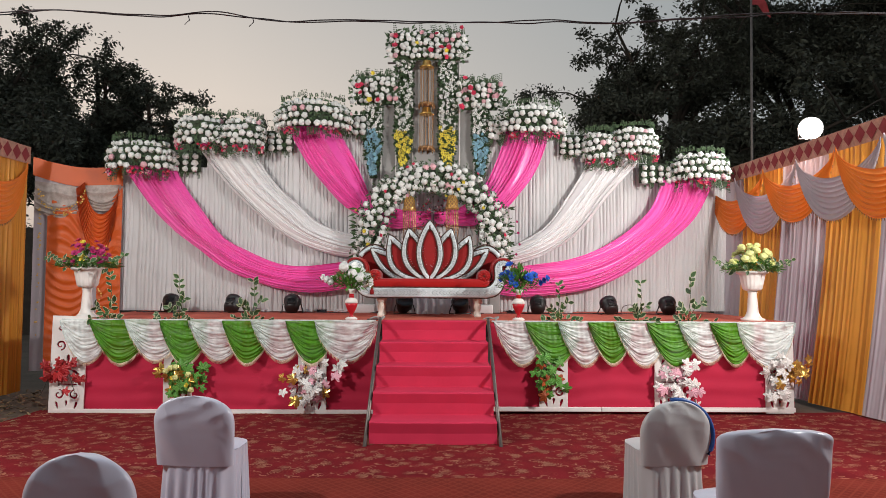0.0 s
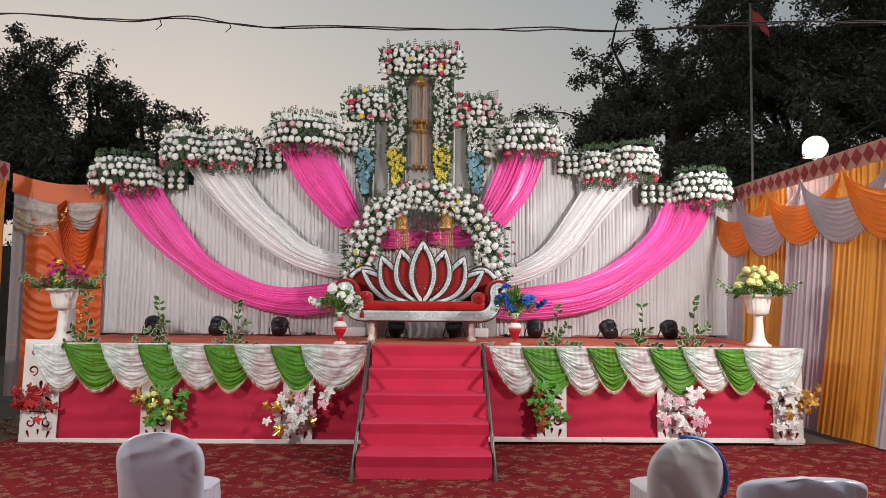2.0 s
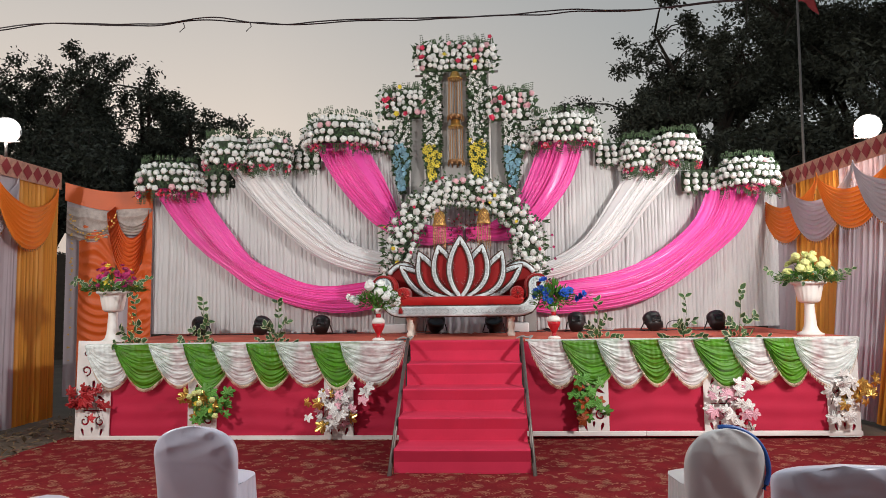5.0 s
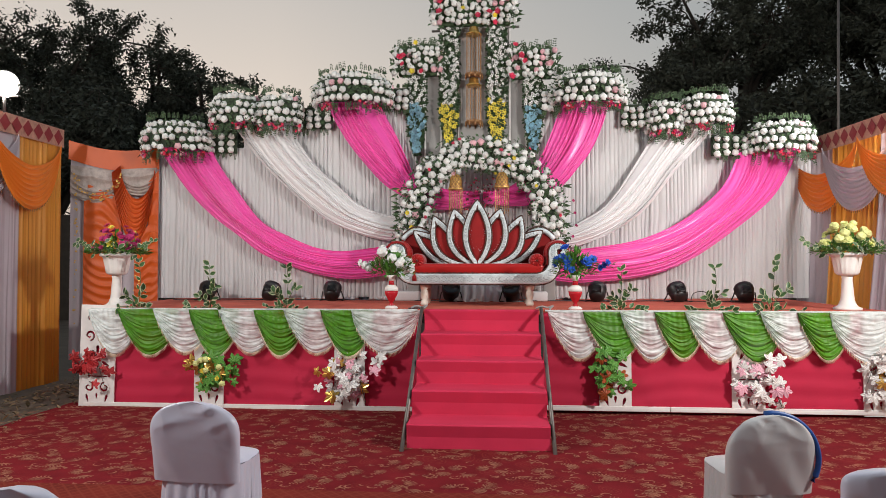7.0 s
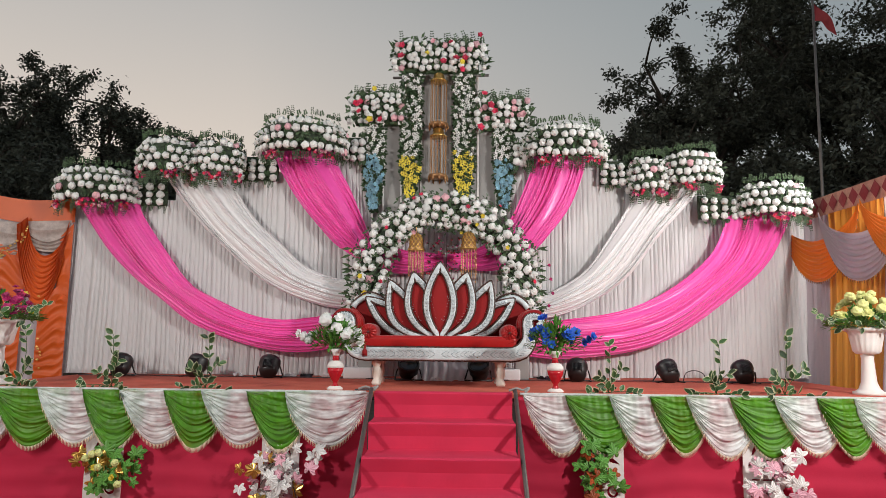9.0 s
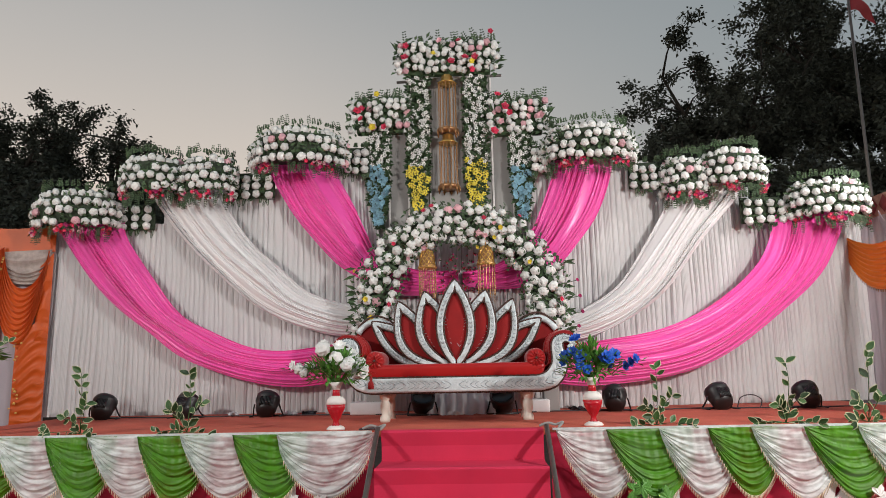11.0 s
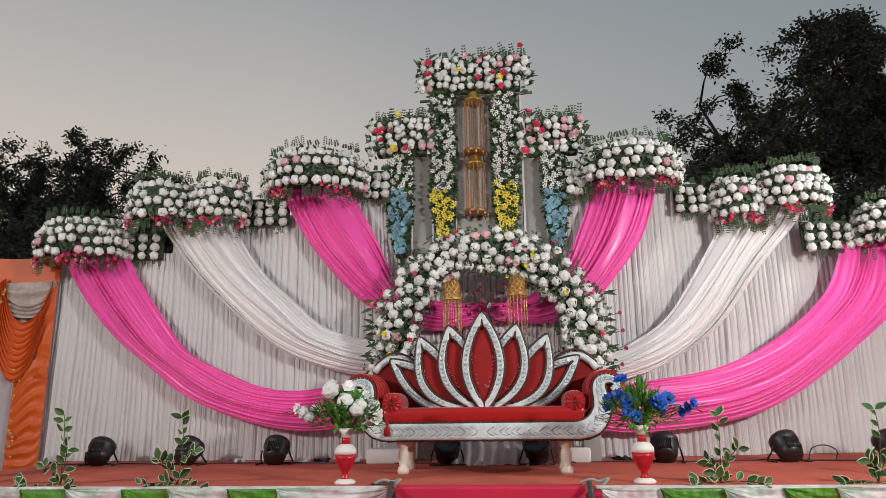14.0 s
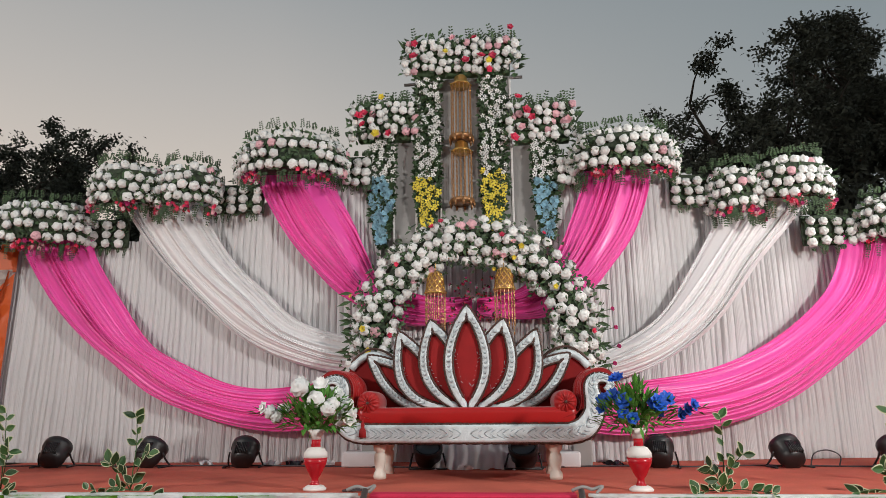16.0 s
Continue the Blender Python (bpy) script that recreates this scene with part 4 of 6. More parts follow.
# ---------------------------------------------------------------- flower tower behind the sofa
TX, TY = -0.07, 11.12
tower = thing("flower_tower", (TX, TY, STAGE), "tall stepped tower of grey cloth panels with flower strips", "stage decoration")


def panel_board(x0, x1, z0, z1, y):
    return box(x0, x1, y, y + 0.05, z0 - STAGE, z1 - STAGE, 0.006)


part("centre_panel", panel_board(-0.53, 0.53, 1.24, 5.42, 0.0), M_GREY_CLOTH, tower, "grey cloth panel")
part("side_panel", panel_board(-1.05, -0.535, 1.24, 4.66, 0.02), M_GREY_CLOTH, tower, "grey cloth panel")
part("side_panel", panel_board(0.535, 1.03, 1.24, 4.58, 0.02), M_GREY_CLOTH, tower, "grey cloth panel")
part("cross_bar", tube([(-0.68, 0.03, 5.36 - STAGE), (0.68, 0.03, 5.40 - STAGE)], 0.018, 6), M_STEEL, tower, "dark steel cross bar")
for x in (-0.26, 0.20):
    part("light_tube", tube([(x, -0.012, 3.6 - STAGE), (x, -0.012, 4.75 - STAGE)], 0.010, 6), M_PLASTER, tower, "thin white tube")
for x in (-1.05, -0.78, -0.53, 0.53, 0.78, 1.03):
    part("edge_trim", box(x - 0.012, x + 0.012, -0.012, 0.0, 1.3 - STAGE, (5.36 if abs(x) < 0.6 else 4.6) - STAGE, 0.003), M_BOARD, tower, "pale edge trim")


def strip(x, z0, z1, width, low, lowz, seed, label):
    """Hanging strip of small blooms on dark leaves; its lower end in another colour."""
    random.seed(120 + seed)
    own = thing("flower_strip", (TX + x, TY - 0.02, z0), label, "flower strip", "flower strips on the tower")
    green = Leaves()
    n = int((z1 - z0) / 0.0090)
    for k in range(n):
        z = (z1 - z0) * (k + 0.5) / n
        taper = width * (0.28 + 0.72 * min(1, z / 0.42))
        p = Vector((rnd(-taper, taper), rnd(-0.11, -0.07), z))
        lowpart = z + z0 < lowz + rnd(-0.06, 0.06)
        bloom(low if lowpart else DAISY, own, p, (rnd(-0.5, 0.5), -1, rnd(-0.3, 0.4)), rnd(0.052, 0.069) if not lowpart else rnd(0.066, 0.086))
        for _ in range(9):
            q = Vector((rnd(-taper, taper) * 1.08, rnd(-0.072, -0.01), z + rnd(-0.04, 0.04)))
            green.leaf(q, (rnd(-1, 1), -0.5, rnd(-1, 0.4)), (0, -1, 0.2), rnd(0.05, 0.085), rnd(0.03, 0.045))
    part("foliage", green.shape(), M_LEAF, own, "dark green foliage", smooth=False, kind="stuff")


strip(-0.40, 3.60, 5.36, 0.135, DAISY_Y, 4.17, 1, "white daisy strip ending in yellow blooms")
strip(0.33, 3.56, 5.36, 0.135, DAISY_Y, 4.22, 2, "white daisy strip ending in yellow blooms")
strip(-0.90, 3.44, 4.68, 0.125, DAISY_B, 4.18, 3, "white daisy strip ending in pale blue blooms")
strip(0.88, 3.48, 4.62, 0.125, DAISY_B, 4.14, 4, "white daisy strip ending in pale blue blooms")


def crest(x0, x1, z0, rows, seed, label):
    """Mixed flower crest on top of a tower column."""
    random.seed(160 + seed)
    own = thing("flower_crest", (TX + (x0 + x1) / 2, TY - 0.03, z0), label, "flower arrangement", "flower crests on the tower")
    half, green = (x1 - x0) / 2, Leaves()
    part("block", box(-half * 0.9, half * 0.9, -0.06, 0.06, -0.02, rows * 0.085, 0.02), M_LEAF, own, "green foam block")
    for r in range(rows):
        n = int(2 * half / 0.088)
        for j in range(n + 1):
            p = Vector((-half + 2 * half * j / n + rnd(-0.03, 0.03), rnd(-0.15, -0.08), 0.03 + r * 0.085 + rnd(-0.03, 0.03)))
            bloom(random.choice(ROSES) if random.random() > 0.12 else ROSE_PINK, own, p, (rnd(-0.5, 0.5), -1, rnd(-0.3, 0.6)), rnd(0.072, 0.098))
            for _ in range(6):
                green.leaf(p + Vector((rnd(-0.08, 0.08), rnd(0.02, 0.08), rnd(-0.08, 0.08))), (rnd(-1, 1), -0.4, rnd(-1, 1)), (0, -1, 0.3), rnd(0.06, 0.11), rnd(0.03, 0.05))
    for _ in range(int(9 * half / 0.6) + 2):
        x, z = rnd(-half, half), rnd(-0.03, rows * 0.085 + 0.05)
        bloom(random.choice((LILY_R, LILY_R, LILY_R, LILY_R, LILY_P, LILY_P, LILY_R, LILY_Y)), own, (x, rnd(-0.22, -0.15), z), (rnd(-0.6, 0.6), -1, rnd(-0.2, 0.8)), rnd(0.08, 0.12))
    for _ in range(24):
        green.fern((rnd(-half, half), rnd(-0.1, 0), rows * 0.085 - 0.04), (rnd(-0.5, 0.5), rnd(-0.4, 0.1), 1), rnd(0.06, 0.18), 0.045, 5)
        green.leaf((random.choice((-half, half)), -0.08, rnd(0, 0.3)), (rnd(-1, 1), -0.3, rnd(-0.5, 0.8)), (0, -1, 0), rnd(0.1, 0.2), 0.04)
    part("foliage", green.shape(), M_LEAF, own, "green foliage", smooth=False, kind="stuff")


crest(-0.62, 0.60, 5.42, 5, 1, "broad crest of white roses and red lilies")
crest(-1.22, -0.56, 4.66, 5, 2, "crest of white roses, red lilies and leaves")
crest(0.54, 1.20, 4.58, 5, 3, "crest of white roses, red lilies and leaves")


def chandelier(x, y, ztop, sections, r, label, cap=M_GOLD):
    """Hanging bead piece: a small cap over a ring of strings, section below section."""
    own = thing("bead_hanging", (x, y, ztop), label, "bead hanging", "bead hangings on the tower")
    z = 0.0
    for length in sections:
        part("cap", lathe([(r * 0.9, z - 0.13), (r * 0.95, z - 0.12), (r * 0.62, z - 0.09), (r * 0.5, z - 0.02), (r * 0.3, z)], 14, flute=0.05, flutes=7), cap, own, "gold woven cap")
        for k in range(15):
            a = 2 * math.pi * k / 15
            pts, beads = [], []
            m = int(length / 0.028)
            ring = []
            for i in range(m + 1):
                ring.append((0.003 + 0.0035 * (i % 2), z - 0.12 - length * i / m))
            part("string", lathe(ring[::-1], 5, r * 0.85 * math.cos(a), r * 0.85 * math.sin(a)), M_COPPER, own)
        part("ring", lathe([(r * 0.95, z - 0.15 - length), (r * 1.02, z - 0.11 - length), (r * 0.9, z - 0.10 - length)], 16), M_COPPER, own, "copper bead ring")
        for k in range(9):
            a = 2 * math.pi * k / 9
            part("pendant", lathe([(0.004, z - 0.20 - length), (0.018, z - 0.16 - length), (0.004, z - 0.11 - length)], 5, r * math.cos(a), r * math.sin(a)), M_COPPER, own)
        z -= length + 0.17
    return own


chandelier(TX - 0.02, TY - 0.14, 5.36, (0.62, 0.56), 0.13, "two-tier hanging of copper and gold beads")

# ---------------------------------------------------------------- rose arch behind the sofa
arch = thing("rose_arch", (0.02, 10.62, STAGE), "arch of white cloth roses with scattered coloured blooms", "flower arch")
random.seed(7)
AZ, AR, AW = 2.36 - STAGE, 0.99, 0.215
frame_pts = [(AR * math.cos(a), 0.04, AZ + AR * math.sin(a)) for a in [math.pi * k / 30 for k in range(31)]]
part("hoop", tube([(AR, 0.04, 0.45)] + frame_pts + [(-AR, 0.04, 0.45)], 0.14, 8), M_RIM, arch, "green wrapped hoop")
for s in (-1, 1):
    part("post", box(s * AR - 0.09, s * AR + 0.09, -0.02, 0.12, 0.0, 0.52, 0.02), M_GREY_CLOTH, arch, "grey wrapped post")
green = Leaves()
placed = []
for k in range(2600):
    s = rnd(-0.62, math.pi + 0.62)
    off = rnd(-AW, AW)
    if len(placed) >= 340 or any((s - s2) ** 2 * AR + (off - o2) ** 2 < 0.0080 for s2, o2 in placed):
        continue
    placed.append((s, off))
    if s < 0:
        c, rad = Vector((AR + off, 0, AZ + s * 1.0)), Vector((1, 0, 0))
    elif s > math.pi:
        c, rad = Vector((-AR - off, 0, AZ - (s - math.pi))), Vector((-1, 0, 0))
    else:
        rad = Vector((math.cos(s), 0, math.sin(s)))
        c = rad * (AR + off) + Vector((0, 0, AZ))
    depth = math.sqrt(max(0, 1 - (off / (AW * 1.1)) ** 2))
    p = c + Vector((0, 0.03 - 0.17 * depth, 0))
    way = Vector((0, -1, 0)) * (0.3 + depth) + rad * (off / AW) * 0.9 + Vector((rnd(-0.25, 0.25), 0, rnd(-0.25, 0.25)))
    pick = random.random()
    bloom(random.choice(ROSES) if pick > 0.04 else ROSE_PINK, arch, p, way, rnd(0.098, 0.120))
    if random.random() < 0.16:
        bloom(random.choice((LILY_Y, LILY_P, LILY_Y, LILY_R)), arch, p + way.normalized() * 0.05 + Vector((rnd(-0.08, 0.08), 0, rnd(-0.08, 0.08))), way, rnd(0.05, 0.08))
    for _ in range(14):
        green.leaf(p + Vector((rnd(-0.09, 0.09), rnd(-0.03, 0.05), rnd(-0.09, 0.09))), (rnd(-1, 1), rnd(-0.5, 0.1), rnd(-1, 1)), way, rnd(0.045, 0.075), rnd(0.025, 0.04))
for k in range(26):
    s = random.choice((-1, 1))
    z = rnd(AZ - 0.5, AZ + 0.5)
    green.leaf((s * (AR + AW * 0.9), rnd(-0.1, 0.05), z), (s, rnd(-0.3, 0.3), rnd(-0.4, 0.4)), (0, -1, 0), rnd(0.1, 0.17), 0.04)
part("foliage", green.shape(), M_LEAF, arch, "green leaves between the roses", smooth=False, kind="stuff")
for z, x in ((2.62, 1.28), (2.44, 1.30), (2.26, 1.32), (2.10, 1.27)):
    part("side_twig", tube([(x - 0.12, 0, z - STAGE - 0.02), (x + 0.06, -0.02, z - STAGE + 0.02)], 0.004, 4), M_LEAF, arch)
    bloom(LILY_M, arch, (x + 0.06, -0.02, z - STAGE + 0.02), (0.4, -1, 0.2), 0.05)

for k, (x, top) in enumerate(((-0.34, 3.02), (0.33, 3.045))):
    bell = thing("bell_hanging", (x, 10.5, top), "gold lattice bell with copper bead strings under the arch", "bell hanging", "bell hangings under the arch")
    part("hanger", tube([(0, 0, 0.0), (0, 0.05, 0.22)], 0.004, 5), M_GOLD, bell)
    part("bell", lathe([(0.100, -0.215), (0.108, -0.205), (0.085, -0.17), (0.078, -0.08), (0.055, -0.02), (0.02, 0.0)], 18), M_COPPER, bell, "dark copper bell body")
    prof = [(0.104, -0.21), (0.088, -0.17), (0.082, -0.12), (0.080, -0.08), (0.058, -0.02), (0.024, 0.002)]
    wires = [tube([((r + 0.002) * math.cos(j * 0.6283 + d * i * 0.42), (r + 0.002) * math.sin(j * 0.6283 + d * i * 0.42), z) for i, (r, z) in enumerate(prof)], 0.0062, 5) for j in range(10) for d in (-1, 1)]
    part("lattice", join(*wires), M_GOLD, bell, "gold wire lattice")
    part("rim", lathe([(0.104, -0.222), (0.113, -0.214), (0.104, -0.204)], 18), M_GOLD, bell, "gold rim")
    for j in range(16):
        a = 2 * math.pi * j / 16
        ln = rnd(0.26, 0.46)
        m = int(ln / 0.022)
        part("string", lathe([(0.0022 + 0.004 * (i % 2), -0.21 - ln * i / m) for i in range(m + 1)][::-1], 5, 0.095 * math.cos(a), 0.095 * math.sin(a)), M_COPPER, bell)
random.seed(9)
for x in (-0.10, 0.18):
    spray = thing("berry_spray", (x, 10.72, 2.62), "hanging spray of small maroon blossoms under the arch", "flower spray", "berry sprays")
    green = Leaves()
    for k in range(70):
        p = Vector((rnd(-0.12, 0.12), rnd(-0.05, 0.05), rnd(-0.35, 0.38)))
        bloom(random.choice((LILY_M, LILY_R)), spray, p, (rnd(-1, 1), -1, rnd(-1, 1)), rnd(0.022, 0.04))
        green.leaf(p, (rnd(-1, 1), -0.5, rnd(-1, 1)), (0, -1, 0), 0.04, 0.02)
    part("foliage", green.shape(), M_LEAF, spray, smooth=False, kind="stuff")
M_FIGURE = material("gold_woven_thread", (0.30, 0.105, 0.060), 0.9, var=0.35, scale=9, grain=180, bump=0.3)
M_LITTER = material("dry_litter", (0.16, 0.11, 0.06), 0.9, var=0.2, island=0.5)
# ---------------------------------------------------------------- lotus-backed sofa
SFX, SFY = -0.01, 9.45
sofa = thing("lotus_sofa", (SFX, SFY, STAGE), "red velvet sofa with silver lotus-petal back and scrolled arms", "sofa")


def petal_outline(bx, bz, tx, tz, w, bow, n=64):
    """Pointed petal from its base to its tip: left and right edge points (x, z)."""
    b, t = Vector((bx, bz)), Vector((tx, tz))
    d = t - b
    nrm = Vector((-d.y, d.x)).normalized()
    left, right = [], []
    for k in range(n + 1):
        s = k / n
        c = b + d * s + nrm * bow * math.sin(math.pi * s)
        hw = w * (math.sin(math.pi * min(1, s ** 0.92)) ** 0.80) * (1 - 0.10 * s) * (1.0 if s < 0.97 else (1 - s) / 0.03 * 0.6 + 0.4)
        hw = max(hw, 0.02 * (1 - s))
        left.append(c + nrm * hw)
        right.append(c - nrm * hw)
    return left, right


def petal(bx, bz, tx, tz, w, bow, y, border=0.074):
    L, R = petal_outline(bx, bz, tx, tz, w, bow)
    n = len(L) - 1
    ctr = [(a + b) / 2 for a, b in zip(L, R)]
    # velvet panel, gently padded
    v, f = [], []
    for k in range(n + 1):
        for j in range(7):
            q = j / 6
            p = L[k].lerp(R[k], q)
            p = ctr[k] + (p - ctr[k]) * 0.92
            v.append((p.x, y - 0.025 * math.sin(math.pi * q) * math.sin(math.pi * k / n), p.y))
    f = [(k * 7 + j, k * 7 + j + 1, (k + 1) * 7 + j + 1, (k + 1) * 7 + j) for k in range(n) for j in range(6)]
    own = part("petal", (v, f), M_VELVET, sofa, "padded red velvet petal")
    loop = L + R[::-1]
    inner, m = [], len(loop)
    cen = Vector((sum(p.x for p in loop) / m, sum(p.y for p in loop) / m))
    # inward offset of the outline
    for k in range(m):
        i = k if k <= n else 2 * n + 1 - k
        other, mid = loop[k], ctr[i]
        d = mid - other
        dist = d.length
        step = min(border * (1 + 0.35 * max(0, (i - n * 0.86) / (n * 0.14))), dist * 0.92)
        down = (ctr[max(0, i - 1)] - ctr[i]).normalized() * (border * 1.0 * max(0, (i - n * 0.82) / (n * 0.18)))
        inner.append(other + (d.normalized() * step if dist > 1e-4 else Vector((0, 0))) + down)
    v, f = [], []
    for k in range(m):
        a, b = loop[k], inner[k]
        for q, lift in ((0.0, 0.0), (0.10, 0.030), (0.36, 0.035), (0.5, 0.031), (0.64, 0.035), (0.90, 0.030), (1.0, 0.0)):
            p = a.lerp(b, q)
            carve = 0.004 * math.sin(k * 1.05 + abs(q - 0.5) * 9) if 0.1 < q < 0.9 else 0
            v.append((p.x, y - 0.012 - lift - carve, p.y))
    f = [(k * 7 + j, k * 7 + j + 1, ((k + 1) % m) * 7 + j + 1, ((k + 1) % m) * 7 + j) for k in range(m) for j in range(6)]
    part("border", (v, f), M_SILVER, own, "silver carved border")
    strokes = []
    for k in range(14, m - 14, 3):
        if abs(k - n) > 9:
            k2 = k + (2 if k < n else -2)
            for q0, q1 in ((0.50, 0.20), (0.52, 0.82)):
                a, b = loop[k].lerp(inner[k], q0), loop[k2].lerp(inner[k2], q1)
                strokes.append(tube([(a.x, y - 0.052, a.y), (b.x, y - 0.058, b.y)], 0.0042, 4, 0.5))
    part("carving", join(*strokes), M_SILVER_D, own, "darker blue-grey leaf carving", kind="stuff")
    part("trim", tube([(p.x, y - 0.034, p.y) for p in loop[2:-2]], 0.0125, 4, 1, 0.55), M_ROPE, own, "dark twisted rope trim")
    part("trim", tube([(p.x, y - 0.036, p.y) for p in inner[8:-8]], 0.0125, 4, 1, 0.55), M_ROPE, own, "dark twisted rope trim")


Z0 = 1.70 - STAGE
petal(0, Z0 - 0.01, 0.0, 2.59 - STAGE, 0.205, 0.0, 0.40)
for s in (-1, 1):
    petal(s * 0.06, Z0, s * 0.318, 2.472 - STAGE, 0.20, -s * 0.035, 0.44)
    petal(s * 0.14, Z0, s * 0.60, 2.378 - STAGE, 0.19, -s * 0.08, 0.48)
    petal(s * 0.34, Z0, s * 0.88, 2.175 - STAGE, 0.155, s * 0.01, 0.52)
    # shoulder that joins back and arm
    sh = spline([(s * 0.52, 0, 1.80 - STAGE), (s * 0.64, 0, 2.10 - STAGE), (s * 0.84, 0, 2.205 - STAGE), (s * 1.00, 0, 2.13 - STAGE), (s * 1.10, 0, 1.98 - STAGE)], 24)
    v = [(p.x, 0.60, p.z) for p in sh] + [(p.x, 0.60, 1.6 - STAGE) for p in sh] + [(p.x, 0.66, p.z) for p in sh] + [(p.x, 0.66, 1.6 - STAGE) for p in sh]
    q = len(sh)
    f = [(k, k + 1, q + k + 1, q + k) for k in range(q - 1)] + [(2 * q + k, 2 * q + k + 1, 3 * q + k + 1, 3 * q + k) for k in range(q - 1)] + [(k, k + 1, 2 * q + k + 1, 2 * q + k) for k in range(q - 1)]
    part("shoulder", (v, f), M_VELVET, sofa, "red velvet shoulder", smooth=False)
    part("shoulder_border", tube([(p.x, 0.59, p.z - 0.02) for p in sh[4:21]], 0.034, 8), M_SILVER, sofa, "silver carved border")
    part("shoulder_trim", tube([(p.x, 0.585, p.z + 0.035) for p in sh[4:21]], 0.011, 6), M_ROPE, sofa, "dark twisted rope trim")



def gathered_bolster():
    """Round cushion whose end is drawn into radial gathers."""
    prof = [(0.004, -0.002), (0.026, -0.012), (0.052, -0.016), (0.078, -0.010), (0.098, 0.012), (0.107, 0.045), (0.108, 0.20), (0.108, 0.42), (0.08, 0.45)]
    v, n = [], 72
    for j, (r, z) in enumerate(prof):
        for k in range(n):
            a = 2 * math.pi * k / n
            g = math.sin(a * 12 + 0.8 * math.sin(a * 3)) * (0.010 if 0 < j < 5 else 0.004)
            v.append((r * math.cos(a) * (1 + g), r * math.sin(a) * (1 + g), z + g * (0.9 if 0 < j < 5 else 0.2)))
    f = [(j * n + k, j * n + (k + 1) % n, (j + 1) * n + (k + 1) % n, (j + 1) * n + k) for j in range(len(prof) - 1) for k in range(n)]
    return v, f


part("seat", box(-0.86, 0.86, -0.01, 0.52, 1.58 - STAGE, 1.728 - STAGE, 0.045, 4), M_SATIN_RED, sofa, "red padded seat")
part("seat_frame", box(-0.90, 0.90, 0.03, 0.58, 1.46 - STAGE, 1.62 - STAGE, 0.02), M_VELVET, sofa, "red seat frame")

# front rail and scrolled arm faces as one carved ribbon
half_rail = [(0.0, 1.53), (0.14, 1.53), (0.28, 1.53), (0.42, 1.53), (0.56, 1.53), (0.69, 1.53), (0.81, 1.533), (0.915, 1.575), (0.982, 1.675), (0.985, 1.775), (0.972, 1.860), (0.985, 1.918), (1.035, 1.944), (1.095, 1.932), (1.122, 1.893), (1.100, 1.862), (1.076, 1.880)]
half_wid = [0.070] * 6 + [0.074, 0.080, 0.074, 0.062, 0.054, 0.046, 0.036, 0.030, 0.028, 0.024, 0.014]
for s in (-1, 1):
    cl = spline([(s * x, 0, z - STAGE) for x, z in half_rail], 96)
    wd = spline([(w, 0, 0) for w in half_wid], 96)
    v, edge_a, edge_b = [], [], []
    for k, p in enumerate(cl):
        d = (cl[min(k + 1, 96)] - cl[max(k - 1, 0)]).normalized()
        nrm = Vector((-d.z, 0, d.x))
        w = wd[k].x
        for q, lift in ((-1, 0), (-0.92, 0.035), (-0.62, 0.040), (-0.50, 0.028), (0.0, 0.036), (0.50, 0.028), (0.62, 0.040), (0.92, 0.035), (1, 0)):
            chev = 0.032 * abs((k * 0.22 + abs(q) * 1.2) % 1.0 - 0.5) if abs(q) < 0.6 else 0
            c = p + nrm * (w * q)
            v.append((c.x, -0.02 - lift - chev, c.z))
        edge_a.append((p + nrm * w) + Vector((0, -0.035, 0)))
        edge_b.append((p - nrm * w) + Vector((0, -0.035, 0)))
    f = [(k * 9 + j, k * 9 + j + 1, (k + 1) * 9 + j + 1, (k + 1) * 9 + j) for k in range(96) for j in range(8)]
    rail = part("front_rail", (v, f), M_SILVER, sofa, "silver carved rail curling into a scroll arm")
    strokes = []
    for k in range(2, 84, 2):
        p, d = cl[k], (cl[k + 1] - cl[k - 1]).normalized()
        nrm, w = Vector((-d.z, 0, d.x)), wd[k].x
        for q in (-1, 1):
            strokes.append(tube([p + Vector((0, -0.060, 0)), p + d * 0.025 + nrm * (q * w * 0.30) + Vector((0, -0.062, 0)), p + d * 0.065 + nrm * (q * w * 0.55) + Vector((0, -0.054, 0))], 0.0055, 4, 0.5))
    part("carving", join(*strokes), M_SILVER_D, rail, "darker blue-grey leaf carving", kind="stuff")
    part("trim", tube(edge_a[:80], 0.012, 4, 1, 0.5), M_ROPE, rail, "dark twisted rope trim")
    part("trim", tube(edge_b[:80], 0.014, 4, 1, 0.5), M_ROPE, rail, "dark twisted rope trim")
    # arm body behind the ribbon: padded, gathered satin rolled outward over the scroll
    arm = spline([(s * x, 0, z - STAGE) for x, z in ((0.76, 1.47), (0.95, 1.49), (1.055, 1.62), (1.060, 1.75), (1.06, 1.83), (1.13, 1.83), (1.175, 1.885), (1.165, 1.955), (1.10, 2.010), (1.02, 2.015), (0.95, 1.985), (0.905, 1.92), (0.895, 1.84), (0.90, 1.76), (0.86, 1.68), (0.74, 1.64))], 75)
    mid = Vector((s * 0.99, 0, 1.75 - STAGE))
    def arm_skin(u, w_):
        p = arm[round(u * 75)]
        fold = (0.017 * (1 - 2 * abs(math.sin(math.pi * w_ * 7 + 1.8 * wobble(u * 6, 3))) ** 0.8) + 0.014 * wobble(w_ * 9 + u * 5, 6)) * math.sin(math.pi * min(1, w_ * 1.1)) ** 0.5
        return tuple(p + (p - mid).normalized() * fold + Vector((0, -0.015 + 0.60 * w_, 0)))
